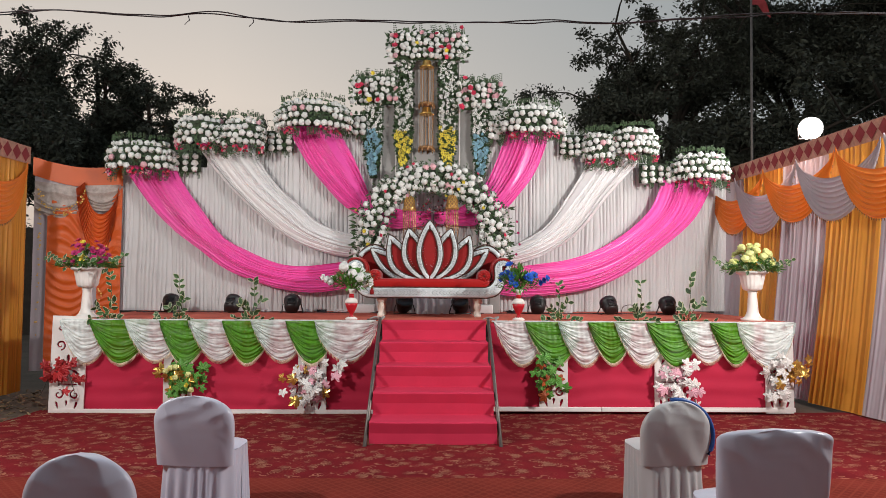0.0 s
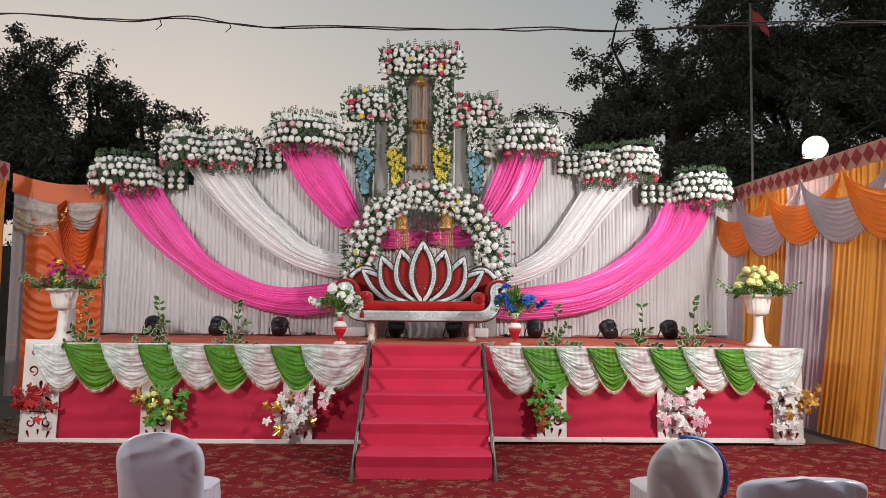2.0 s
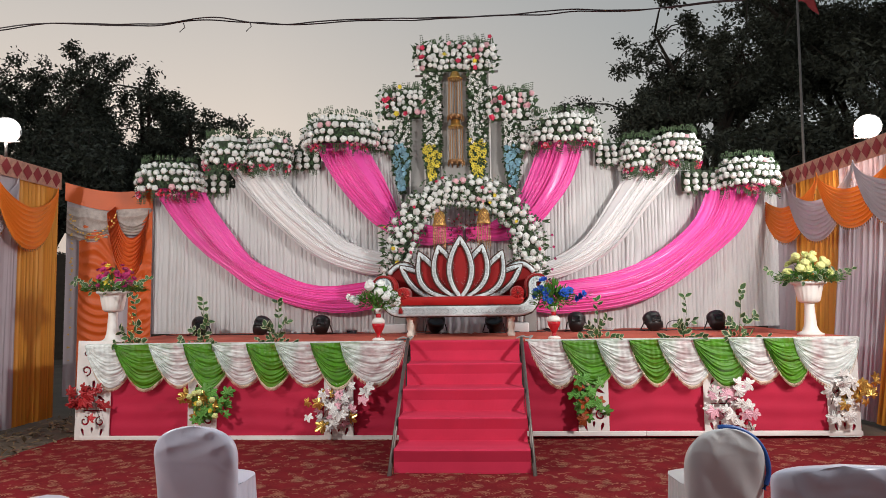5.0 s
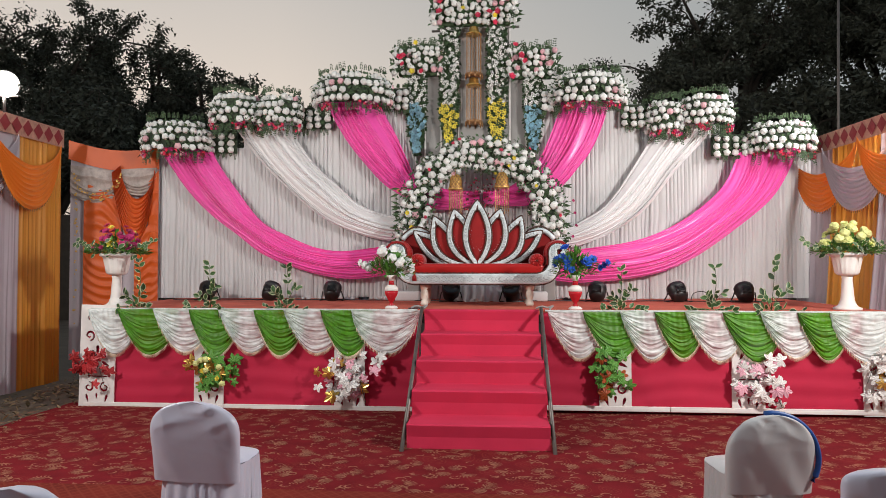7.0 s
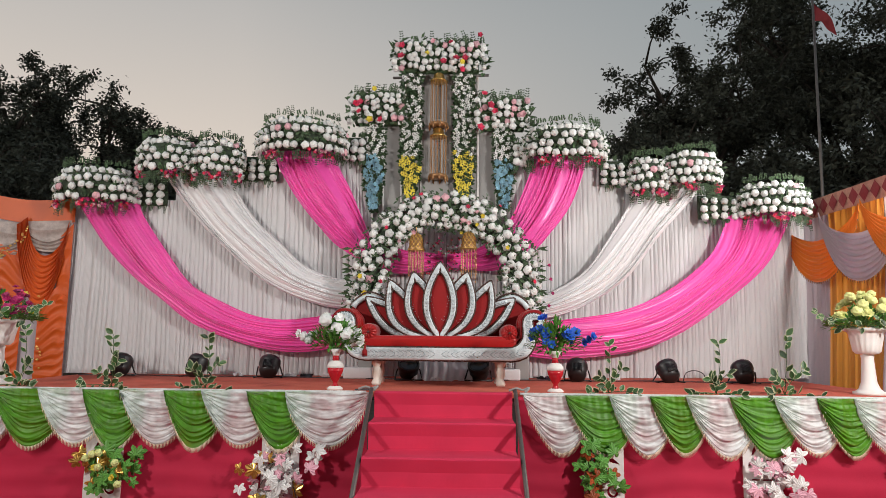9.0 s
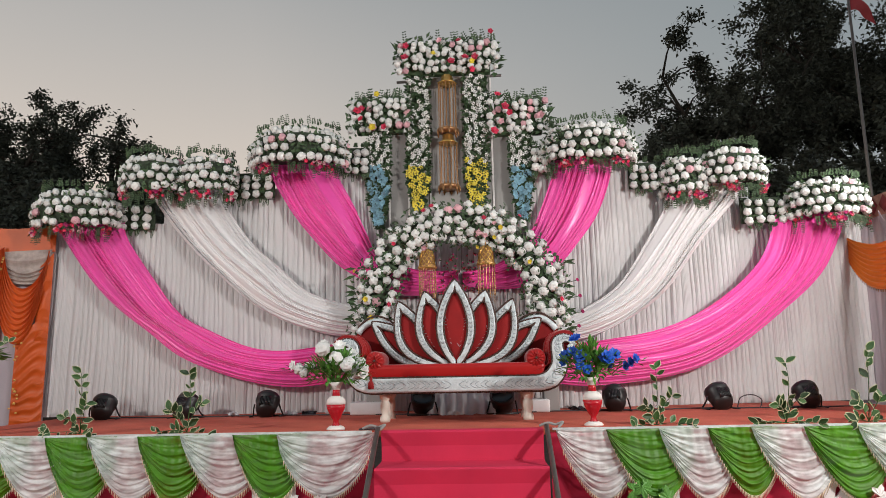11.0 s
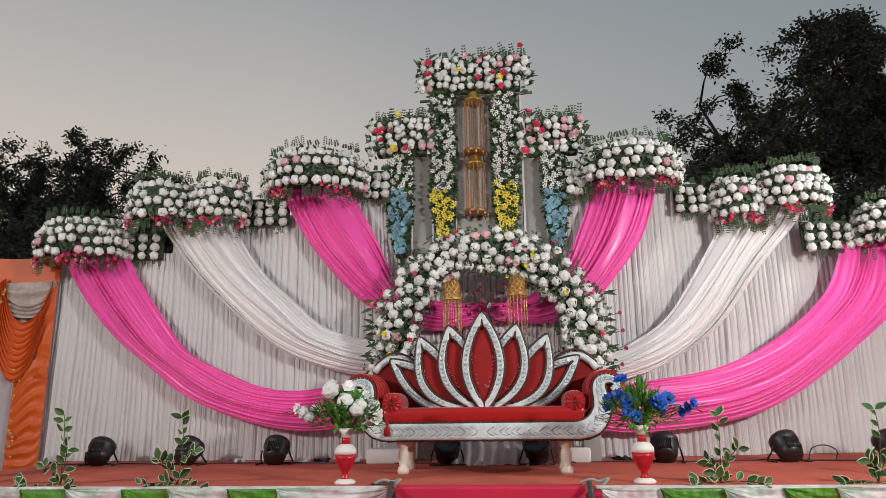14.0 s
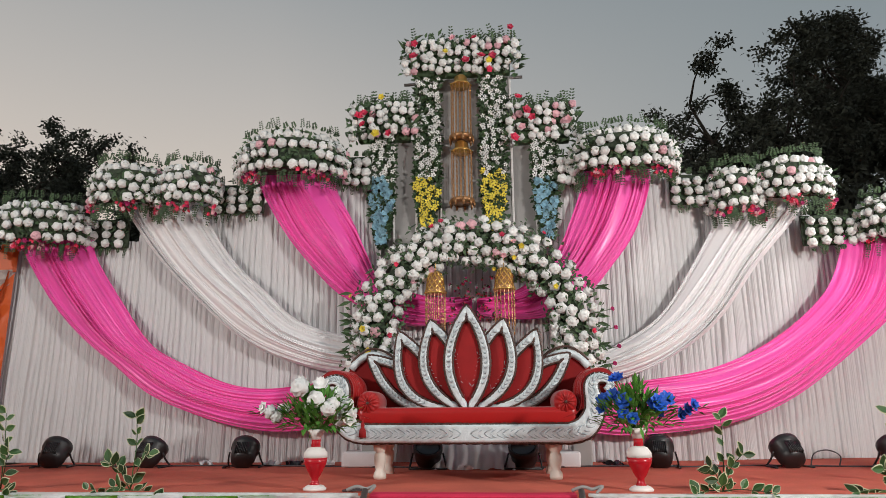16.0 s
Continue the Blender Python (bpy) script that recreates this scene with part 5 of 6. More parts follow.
    part("arm", grid(75, 60, arm_skin), M_SATIN_RED, sofa, "gathered red satin arm rolled outward")
    part("arm_face", ([tuple(mid + Vector((0, -0.012, 0)))] + [tuple(p + Vector((0, -0.012, 0))) for p in arm], [(0, k, k + 1) for k in range(1, 76)]), M_VELVET, sofa, "red velvet arm face", smooth=False)
    # bolster
    bo = part("bolster", gathered_bolster(), M_SATIN_RED, sofa, "round gathered red satin bolster", m=pose(s * 0.775, -0.01, 1.765 - STAGE, -90, 0, 0) @ Matrix.Scale(0.86, 4))
    part("button", lathe([(0.014, -0.022), (0.014, -0.028), (0.004, -0.03)][::-1], 10), M_ROPE, bo)
for sx in (-0.685, 0.685):
    for sy in (0.07, 0.50):
        part("leg", lathe([(0.046, 0.0), (0.052, 0.022), (0.046, 0.05), (0.032, 0.067), (0.042, 0.10), (0.048, 0.145), (0.043, 0.185), (0.034, 0.20), (0.048, 0.217), (0.055, 0.245), (0.055, 0.275)], 16, sx, sy), M_IVORY, sofa, "turned ivory leg")
part("tassel", lathe([(0.030, -0.115), (0.026, -0.06), (0.012, -0.04), (0.016, -0.025), (0.004, 0.02)], 10, -0.80, -0.075), M_VELVET, sofa, "maroon tassel", m=pose(0, 0, 1.60 - STAGE + 0.02))


M_LEAF_RU = material("rust_maple_leaf", (0.36, 0.07, 0.015), 0.5, var=0.2, scale=20, obj=0.3)


def vleaf_mesh():
    """Variegated leaf: dark heart inside a pale edge, stem at the origin, pointing along +y."""
    outer = [(0, 0), (0.26, 0.28), (0.30, 0.52), (0.18, 0.80), (0, 1.0), (-0.18, 0.80), (-0.30, 0.52), (-0.26, 0.28)]
    v = [(x, y, 0.06 * abs(x) * 4) for x, y in outer] + [(x * 0.82, 0.05 + y * 0.90, 0.04 + 0.05 * abs(x) * 4) for x, y in outer] + [(0, 0.5, 0.02)]
    f, idx = [], []
    for k in range(8):
        f.append((k, (k + 1) % 8, 8 + (k + 1) % 8, 8 + k))
        idx.append(1)
    for k in range(8):
        f.append((8 + k, 8 + (k + 1) % 8, 16))
        idx.append(0)
    return mesh_object("leaf", v, f, [M_LEAF_G, M_LEAF_C], False, idx)


def maple_mesh(mt):
    """Five-lobed toothed leaf with a shallow fold."""
    v, n = [(0, 0, 0.08)], 20
    lens = [0.30, 0.62, 0.74, 0.62, 0.52, 0.76, 0.92, 0.76, 0.55, 0.82, 1.0, 0.82, 0.55, 0.76, 0.92, 0.76, 0.52, 0.62, 0.74, 0.62, 0.30]
    for k, r in enumerate(lens):
        a = math.radians(-60 + 300 * k / 20)
        v.append((0.55 * r * math.cos(a), 0.55 * r * math.sin(a), -0.16 * r * r + 0.04 * (k % 2)))
    return mesh_object("leaf", v, [(0, k, k + 1) for k in range(1, len(lens))], mt, False)


VLEAF = vleaf_mesh()
BLOOM_W = blossom_mesh("blossom", M_ROSE_W, 5, 12)
MAPLES = {c: maple_mesh(mt) for c, mt in (("red", M_LEAF_R), ("white", M_LEAF_W), ("pink", M_LEAF_PK), ("gold", M_LEAF_GO), ("rust", M_LEAF_RU), ("green", M_LEAF_B))}


# ---------------------------------------------------------------- vases and urns
def vase(x, y, label, flowers):
    own = thing("flower_vase", (x, y, STAGE), label, "vase", "vases before the sofa")
    part("foot", lathe([(0.076, 0.0), (0.080, 0.012), (0.062, 0.028), (0.040, 0.036)], 20), M_PLASTER, own, "white foot")
    part("body", lathe([(0.040, 0.034), (0.026, 0.05), (0.022, 0.075), (0.040, 0.10), (0.074, 0.17), (0.082, 0.215)], 20), M_VASE_R, own, "glossy red body")
    part("shoulder", lathe([(0.082, 0.213), (0.080, 0.245), (0.058, 0.275), (0.034, 0.285)], 20), M_PLASTER, own, "white painted shoulder")
    part("neck", lathe([(0.034, 0.284), (0.030, 0.31), (0.032, 0.335)], 20), M_VASE_R, own, "red neck")
    part("lip", lathe([(0.032, 0.334), (0.040, 0.36), (0.066, 0.40), (0.060, 0.402), (0.03, 0.37)], 20), M_PLASTER, own, "white flared lip")
    bunch = thing("flower_bunch", (x, y, STAGE + 0.39), flowers[1], "flowers", "flower bunches")
    green = Leaves()
    for k in range(22):
        a, e = rnd(0, 6.28), rnd(0.15, 1.0)
        r = 0.27 * rnd(0.6, 1.0)
        p = Vector((r * math.cos(a) * (1.15 - 0.5 * e) * flowers[2], r * 0.7 * math.sin(a), 0.04 + 0.36 * e * rnd(0.6, 1)))
        if k < 17:
            bloom(random.choice(flowers[0]), bunch, p, p + Vector((0, -0.25, 0)), rnd(0.09, 0.13))
        part("stem", tube([(0, 0, -0.02), p * 0.5 + Vector((0, 0, 0.03)), p * 0.97], 0.004, 4), M_LEAF_B, bunch)
    for k in range(420):
        a, e = rnd(0, 6.28), random.random() ** 0.7
        p = Vector((0.26 * math.cos(a) * e * flowers[2], 0.18 * math.sin(a) * e, 0.02 + 0.26 * rnd(0.0, 1.0) * (1.1 - 0.6 * e)))
        green.leaf(p, p + Vector((rnd(-0.1, 0.1), rnd(-0.2, 0.1), rnd(-0.15, 0.15))), (0, 0, 1), rnd(0.06, 0.11), rnd(0.025, 0.04))
    # one trailing spray to the side
    for k in range(12):
        p = Vector((flowers[3] * (0.2 + 0.02 * k), -0.05, 0.13 + 0.02 * rnd(-1, 1)))
        green.leaf(p, (flowers[3], rnd(-0.5, 0.5), rnd(-0.6, 0.6)), (0, 0, 1), 0.08, 0.035)
    for k in range(3):
        bloom(random.choice(flowers[0]), bunch, (flowers[3] * (0.27 + 0.045 * k), -0.06, 0.10 + 0.03 * k), (flowers[3], -1, 0.2), 0.10)
    part("foliage", green.shape(), M_LEAF_B, bunch, "bright green leaves", smooth=False, kind="stuff")


random.seed(21)
vase(-1.02, 8.80, "red and white pedestal vase on the stage edge", ([BLOOM_W, ROSES[0], ROSES[2], ROSES[1]], "bunch of white roses with bright green leaves", 1.0, -1))
vase(1.17, 8.80, "red and white pedestal vase on the stage edge", ([BLOOM_BLUE], "bunch of royal blue blooms with green leaves", 0.95, 1))


def urn(x, y, label, blooms, flab, mt_leaf):
    own = thing("pedestal_urn", (x, y, STAGE), label, "urn", "urns at the stage corners")
    part("pedestal", lathe([(0.150, 0.0), (0.152, 0.025), (0.12, 0.035), (0.095, 0.06), (0.072, 0.12), (0.062, 0.25), (0.055, 0.36), (0.062, 0.385), (0.05, 0.40)], 28), M_PLASTER, own, "white tapered pedestal")
    part("bowl", lathe([(0.05, 0.395), (0.10, 0.405), (0.125, 0.43), (0.138, 0.50), (0.158, 0.60), (0.168, 0.625), (0.190, 0.63), (0.203, 0.645), (0.195, 0.665), (0.16, 0.665), (0.14, 0.62)], 72, flute=0.022, flutes=18), M_PLASTER, own, "white fluted bowl")
    bunch = thing("flower_bunch", (x, y, STAGE + 0.64), flab, "flowers", "flower bunches")
    green = Leaves()
    for k in range(44):
        a, e = rnd(0, 6.28), rnd(0.1, 1.0)
        r = 0.27 * math.sqrt(1 - 0.80 * e * e)
        p = Vector((r * math.cos(a), 0.75 * r * math.sin(a), 0.04 + 0.33 * e))
        bloom(random.choice(blooms), bunch, p, p + Vector((0, -0.2, 0.05)), rnd(0.075, 0.115))
    for k in range(520):
        a, e = rnd(0, 6.28), random.random() ** 0.6
        p = Vector((0.36 * math.cos(a) * e, 0.26 * math.sin(a) * e, 0.02 + 0.24 * rnd(0, 1) * (1.15 - e)))
        green.leaf(p, p + Vector((rnd(-0.2, 0.2), rnd(-0.2, 0.1), rnd(-0.1, 0.12))), (0, 0, 1), rnd(0.06, 0.12), rnd(0.02, 0.035))
    part("foliage", green.shape(), mt_leaf, bunch, "dense leaves", smooth=False, kind="stuff")
    for k in range(46):
        a, e = rnd(0, 6.28), rnd(0.5, 1.0)
        p = Vector((0.33 * math.cos(a) * e, 0.24 * math.sin(a) * e - 0.03, rnd(0.0, 0.16)))
        part("leaf", VLEAF, None, bunch, m=aim(p, p + Vector((0, -0.4, 0.15)), rnd(0, 6.28), rnd(0.06, 0.10)))
    for s in (-1, 1):
        pts = spline([(s * 0.15, -0.05, 0.1), (s * 0.34, -0.06, 0.10), (s * 0.50, -0.06, 0.17)], 8)
        tw = part("twig", tube(pts, 0.004, 4), M_LEAF_G, bunch, "variegated side twig")
        for i, p in enumerate(pts[2:]):
            for d in (-1, 1):
                part("leaf", VLEAF, None, tw, m=aim(p, (0.1, -1, 0.2)) @ Matrix.Rotation(rnd(0, 6.28), 4, "Z") @ Matrix.Scale(0.075, 4))


random.seed(22)
urn(-4.50, 8.86, "white fluted urn on a tapered pedestal", [LILY_M, LILY_M, LILY_M, LILY_M, LILY_M, LILY_R, LILY_Y], "mound of magenta blooms with pale-edged leaves", M_LEAF_B)
urn(4.34, 8.98, "white fluted urn on a tapered pedestal", [LIME_ROSE, BLOOM_L, LIME_ROSE], "mound of pale lime blooms with grassy leaves", M_LEAF_B)


# ---------------------------------------------------------------- stage lamps and bits on the deck
def par_lamp(x, y, rz, label="black stage lamp resting on its folded yoke", z=STAGE, tip=62):
    own = thing("stage_lamp", (x, y, z), label, "stage lamp", "black stage lamps", rz)
    m = pose(0, 0, 0.135, tip, 0, 0)
    body = part("body", lathe([(0.05, -0.13), (0.095, -0.12), (0.115, -0.06), (0.120, 0.03), (0.132, 0.04), (0.132, 0.095), (0.122, 0.10), (0.118, 0.085)], 28), M_BLACK, own, "black plastic can", m)
    part("lens", lathe([(0.118, 0.082), (0.10, 0.088), (0.02, 0.090)], 24), M_LENS, body, "dark lens")
    for k in range(8):
        part("fin", box(-0.055 + 0.0155 * k - 0.003, -0.055 + 0.0155 * k + 0.003, 0.08, 0.122, -0.10, 0.02), M_BLACK, body)
    for s in (-1, 1):
        part("yoke", tube(spline([(s * 0.135, 0, 0.14), (s * 0.15, -0.02, 0.08), (s * 0.165, -0.09, 0.012)], 6) + [Vector((s * 0.165, 0.10, 0.012))], 0.009, 6), M_BLACK, own, "black steel yoke")
    part("yoke_bar", tube([(-0.165, -0.09, 0.012), (0.165, -0.09, 0.012)], 0.009, 6), M_BLACK, own)


for k, (x, rz) in enumerate(((-4.04, 12), (-3.08, -8), (-2.16, 6), (1.68, -10), (2.80, 8), (3.72, -5))):
    par_lamp(x, 10.50, rz + 180, tip=48)
par_lamp(-0.40, 10.35, 5, "black stage lamp lying under the sofa", tip=40)
par_lamp(0.46, 10.35, -8, "black stage lamp lying under the sofa", tip=40)
tagged(part("bunched_cloth", grid(40, 24, lambda u, v: (-0.36 + 0.74 * u, 10.62 - 0.34 * (1 - v) - 0.03 * math.sin(u * 40 + 3 * wobble(v * 4, 2)), STAGE + 0.006 + 0.27 * v ** 0.8 * (0.75 + 0.25 * math.sin(math.pi * u)) + 0.02 * wobble(u * 20, 3))), M_STUB), "crumpled white cloth bunched under the sofa", "cloth")
for x0, x1 in ((-1.25, -0.85), (0.72, 1.0)):
    tagged(part("arch_block", box(x0 + 0.02, x1 - 0.02, 10.5, 10.8, STAGE, STAGE + 0.14, 0.02), M_STUB), "white wrapped block at the foot of the arch", "block", "arch blocks")
wires = [[(-4.6, 10.55), (-3.9, 10.68), (-3.3, 10.56), (-2.4, 10.66), (-1.5, 10.58), (-0.5, 10.45)], [(0.5, 10.42), (1.3, 10.6), (2.0, 10.52), (2.6, 10.66), (3.4, 10.55), (4.3, 10.6)], [(-0.62, 8.74), (-0.8, 8.70), (-0.7, 8.82), (-0.66, 8.72)]]
for pts in wires:
    tagged(part("floor_cable", tube(spline([(x, y, STAGE + 0.009) for x, y in pts], 40), 0.007, 6), M_CABLE), "black cable lying loose on the stage felt", "cable", "loose cables on the stage")
tagged(part("floor_cable", tube(spline([(2.98, 10.5, STAGE + 0.01), (3.02, 10.5, STAGE + 0.12), (3.14, 10.5, STAGE + 0.15), (3.24, 10.5, STAGE + 0.10), (3.22, 10.5, STAGE + 0.01)], 24), 0.006, 6), M_CABLE), "black cable looped upright on the stage felt", "cable", "loose cables on the stage")
for x in (-0.66, 0.80):
    tagged(part("knotted_cloth", tube(spline([(x - 0.10, 8.64, STAGE + 0.02), (x - 0.03, 8.62, STAGE + 0.045), (x + 0.03, 8.63, STAGE + 0.03), (x + 0.09, 8.61, STAGE + 0.05), (x + 0.05, 8.60, STAGE + 0.01)], 24), 0.011, 6), M_GREY_CLOTH), "knotted end of pale net cloth on the stage edge", "cloth", "knotted cloth ends")


def scrap(x, y, size, seed, mt):
    """Crumpled scrap: a small sheet folded at random."""
    rs = random.Random(seed)
    ph = [rs.uniform(0, 6.28) for _ in range(4)]
    f = lambda u, v: (x + size * (u - 0.5) + 0.02 * math.sin(v * 9 + ph[0]), y + size * 0.6 * (v - 0.5) + 0.02 * math.sin(u * 8 + ph[1]), STAGE + 0.008 + 0.045 * abs(math.sin(u * 7 + ph[2]) * math.cos(v * 6 + ph[3])))
    tagged(part("crumpled_scrap", grid(14, 12, f), mt, smooth=False), "crumpled scrap of wrapping lying on the stage felt", "scrap", "scraps on the stage")


for k, (x, y, size) in enumerate(((-1.95, 10.72, 0.16), (-1.72, 10.66, 0.12), (-1.45, 10.74, 0.18), (-2.62, 10.74, 0.10), (1.30, 10.70, 0.16), (2.2, 10.74, 0.10), (-0.06, 10.2, 0.12))):
    scrap(x, y, size, k, (M_STUB, M_LENS, M_STUB)[k % 3])


def sprig(x, y, rz, height, label="upright sprig of pale-edged green leaves on the stage edge"):
    own = thing("leaf_sprig", (x, y, STAGE), label, "plant", "leaf sprigs along the stage edge", rz)
    for b in range(5):
        way = (0.10, -0.75, 0.8, -0.4, 0.45)[b] + rnd(-0.15, 0.15)
        ln = height * (1.0, 0.62, 0.62, 0.5, 0.6)[b] * rnd(0.85, 1.1)
        rise = (1.0, 0.02, -0.06, 0.62, 0.78)[b] + rnd(-0.08, 0.08)
        pts = spline([(0, 0, 0.005), (way * ln * 0.45, -0.03, 0.02 + ln * rise * 0.6), (way * ln * (0.3 if b == 0 else 1.0), -0.05 - (0.0, 0.13, 0.13, 0.03, 0.03)[b], 0.02 + ln * rise)], 6)
        st = part("stem", tube(pts, 0.0042, 5, 0.5), M_LEAF_G, own, "thin green stem")
        for i, p in enumerate(pts[1:], 1):
            d = pts[min(i + 1, 6)] - pts[i - 1]
            for s in (-1, 1):
                if random.random() < 0.66 and (i > 1 or b):
                    a = math.atan2(d.x, d.z) + s * rnd(0.35, 1.2)
                    turn = Matrix.Translation(p) @ Matrix.Rotation(a, 4, "Y") @ Matrix.Rotation(radians(90) + rnd(-0.7, 0.7), 4, "X") @ Matrix.Rotation(rnd(-0.9, 0.9), 4, "Y")
                    part("leaf", VLEAF, None, st, m=turn @ Matrix.Scale(rnd(0.070, 0.110), 4))


random.seed(23)
for x, y, rz, hgt in ((-4.16, 8.72, 10, 0.46), (-3.24, 8.74, -5, 0.46), (-2.30, 8.74, 8, 0.48), (1.68, 8.76, 0, 0.44), (2.72, 8.74, -8, 0.50), (3.38, 8.74, 6, 0.48)):
    sprig(x, y, rz, hgt)


# ---------------------------------------------------------------- valance of net swags along the stage front
def valance_swag(x0, x1, drop, seed, last):
    """Net swag pinned along the deck edge; its free side sweeps down in a slant, its other side is tucked away."""
    w = x1 - x0
    def f(u, v):
        if last:
            low = drop * math.sin(math.pi * min(1, u ** 0.95)) ** 0.55
        else:
            low = drop * (math.sin(math.pi / 2 * min(1, u / 0.50)) ** 0.72 if u < 0.50 else 1 - 0.55 * ((u - 0.50) / 0.50) ** 2)
        fan = u + 0.10 * v * math.sin(math.pi * u) * (1 - u)
        ph = 2 * math.pi * (10.5 * v ** 1.15 - 2.2 * u * (1 - v)) + 2.6 * wobble(u * 3 + v * 4, seed) + 1.0 * wobble(u * 11 - v * 7, seed + 3)
        d = (0.024 * wobble(v * 24 - 2.0 * u * (1 - v) + 0.8 * wobble(u * 5, seed), seed) + 0.014 * wobble(v * 61 + 2.5 * u, seed + 3) + 0.006 * (1 - 2 * abs(math.sin(ph / 2)) ** 0.6)) * (0.35 + 0.65 * v) + 0.006 * math.sin(u * 60 + seed) * (1 - v)
        return (x0 + w * fan, YF - 0.045 - 0.045 * (1 - u) - 0.045 * math.sin(math.pi * min(1, u)) * (0.25 + 0.75 * v) - d, STAGE - 0.006 - low * v)
    return f


def valance(x0, x1, green, seed, last):
    f = valance_swag(x0, x1, rnd(0.50, 0.56), seed, last)
    own = tagged(part("net_swag", grid(40, 72, f), M_SHEER_G if green else M_SHEER_W), ("sheer green" if green else "sheer white") + " net swag with a beaded fringe", "swag", "net swags along the stage front")
    beads = []
    for k in range(3, 50 if last else 46):
        p = Vector(f(k / 50, 1.0))
        beads.append(tube([p + Vector((0, -0.004, 0.012)), p + Vector((0, -0.004, -0.012)), p + Vector((0.003, -0.004, -0.034))], 0.0042, 4, 0.6))
    part("fringe", join(*beads), M_BEAD, own, "cream bead fringe")


random.seed(24)
LEFT_PINS = [-4.66, -4.29, -3.85, -3.41, -3.05, -2.62, -2.26, -1.82, -1.45, -0.65]
RIGHT_PINS = [0.82, 1.22, 1.64, 2.02, 2.36, 2.77, 3.18, 3.58, 3.93, 4.70]
for pins in (LEFT_PINS, RIGHT_PINS):
    for k in range(9):
        end = pins[9] if k == 8 else pins[k] + 1.65 * (pins[k + 1] - pins[k])
        valance(pins[k], end, k % 2 == 1, 1.3 * k + pins[0], k == 8)
tagged(part("edge_tape", box(-4.66, -0.68, YF - 0.05, YF - 0.002, STAGE - 0.012, STAGE + 0.006, 0.003), M_SHEER_W), "pale tape holding the net swags to the deck", "tape", "edge tapes")
tagged(part("edge_tape", box(0.80, 4.68, YF - 0.05, YF - 0.002, STAGE - 0.012, STAGE + 0.006, 0.003), M_SHEER_W), "pale tape holding the net swags to the deck", "tape", "edge tapes")


# ---------------------------------------------------------------- fretwork boards
def scroll(cx, cz, r, turns, start, hand, w):
    """Closed outline of a curling slot."""
    out, back = [], []
    for k in range(27):
        s = k / 26
        a = start + hand * turns * 2 * math.pi * s
        rr = r * (1 - 0.80 * s)
        h = w * (0.35 + 0.65 * math.sin(math.pi * min(1, 0.12 + s * 0.88)))
        out.append((cx + (rr + h) * math.cos(a), cz + (rr + h) * math.sin(a)))
        back.append((cx + max(0.002, rr - h) * math.cos(a), cz + max(0.002, rr - h) * math.sin(a)))
    return out + back[::-1]


def drop_hole(cx, cz, ln, w, ang):
    pts = []
    for k in range(16):
        t = 2 * math.pi * k / 16
        x, y = w * math.sin(t) * (0.6 + 0.4 * -math.cos(t)), -ln * 0.5 * math.cos(t)
        pts.append((cx + x * math.cos(ang) - y * math.sin(ang), cz + x * math.sin(ang) + y * math.cos(ang)))
    return pts


def slot(cx, cz, w, h):
    return [(cx - w, cz - h), (cx + w, cz - h), (cx + w, cz + h), (cx - w, cz + h)]


def fret_board(width, height):
    """White board with scrolls, drops and slots sawn through it."""
    cu = bpy.data.curves.new("fret", "CURVE")
    cu.dimensions, cu.fill_mode, cu.extrude = "2D", "BOTH", 0.008
    c = width / 2
    k = width / 0.42
    holes = [slot(c, 0.37, 0.12 * k, 0.008)]
    for s in (-1, 1):
        holes.append(scroll(c + s * 0.095 * k, 0.24, 0.062, 1.15, math.pi / 2, s, 0.013))
        holes.append(scroll(c + s * 0.10 * k, 0.86, 0.065, 1.2, -math.pi / 2, -s, 0.013))
        holes.append(scroll(c + s * 0.10 * k, 1.08, 0.05, 1.1, math.pi / 2, s, 0.011))
        holes.append(drop_hole(c + s * 0.10 * k, 0.52, 0.12, 0.030, s * 1.1))
        holes.append(drop_hole(c + s * 0.085 * k, 0.63, 0.11, 0.028, s * 0.5))
        holes.append(drop_hole(c + s * 0.11 * k, 0.10, 0.11, 0.026, -s * 0.3))
    holes.append(drop_hole(c, 0.68, 0.13, 0.032, 0))
    holes.append(drop_hole(c, 0.50, 0.09, 0.028, 0))
    holes.append(drop_hole(c, 0.13, 0.08, 0.024, 0))
    for pts in [[(0, 0), (width, 0), (width, height), (0, height)]] + holes:
        sp = cu.splines.new("POLY")
        sp.points.add(len(pts) - 1)
        for q, (x, z) in zip(sp.points, pts):
            q.co = (x, z, 0, 1)
        sp.use_cyclic_u = True
    tmp = bpy.data.objects.new("fret", cu)
    me = bpy.data.meshes.new_from_object(tmp)
    bpy.data.objects.remove(tmp)
    me.materials.clear()
    me.materials.append(M_BOARD)
    return me


WIDE, SLIM = fret_board(0.44, 1.23), fret_board(0.36, 1.12)
for x, me, z, lean in ((-4.80, WIDE, 0.0, 1.2), (-3.36, SLIM, 0.01, 0), (-1.66, SLIM, 0.0, 0), (1.41, SLIM, 0.05, 0), (2.88, SLIM, 0.05, 0), (4.30, SLIM, 0.03, 0)):
    b = part("fret_board", me, None, m=pose(x, YF - 0.040, z, 90, lean, 0))
    tagged(b, "white painted board sawn with scrolls and leaf drops", "fretwork board", "fretwork boards on the stage front")


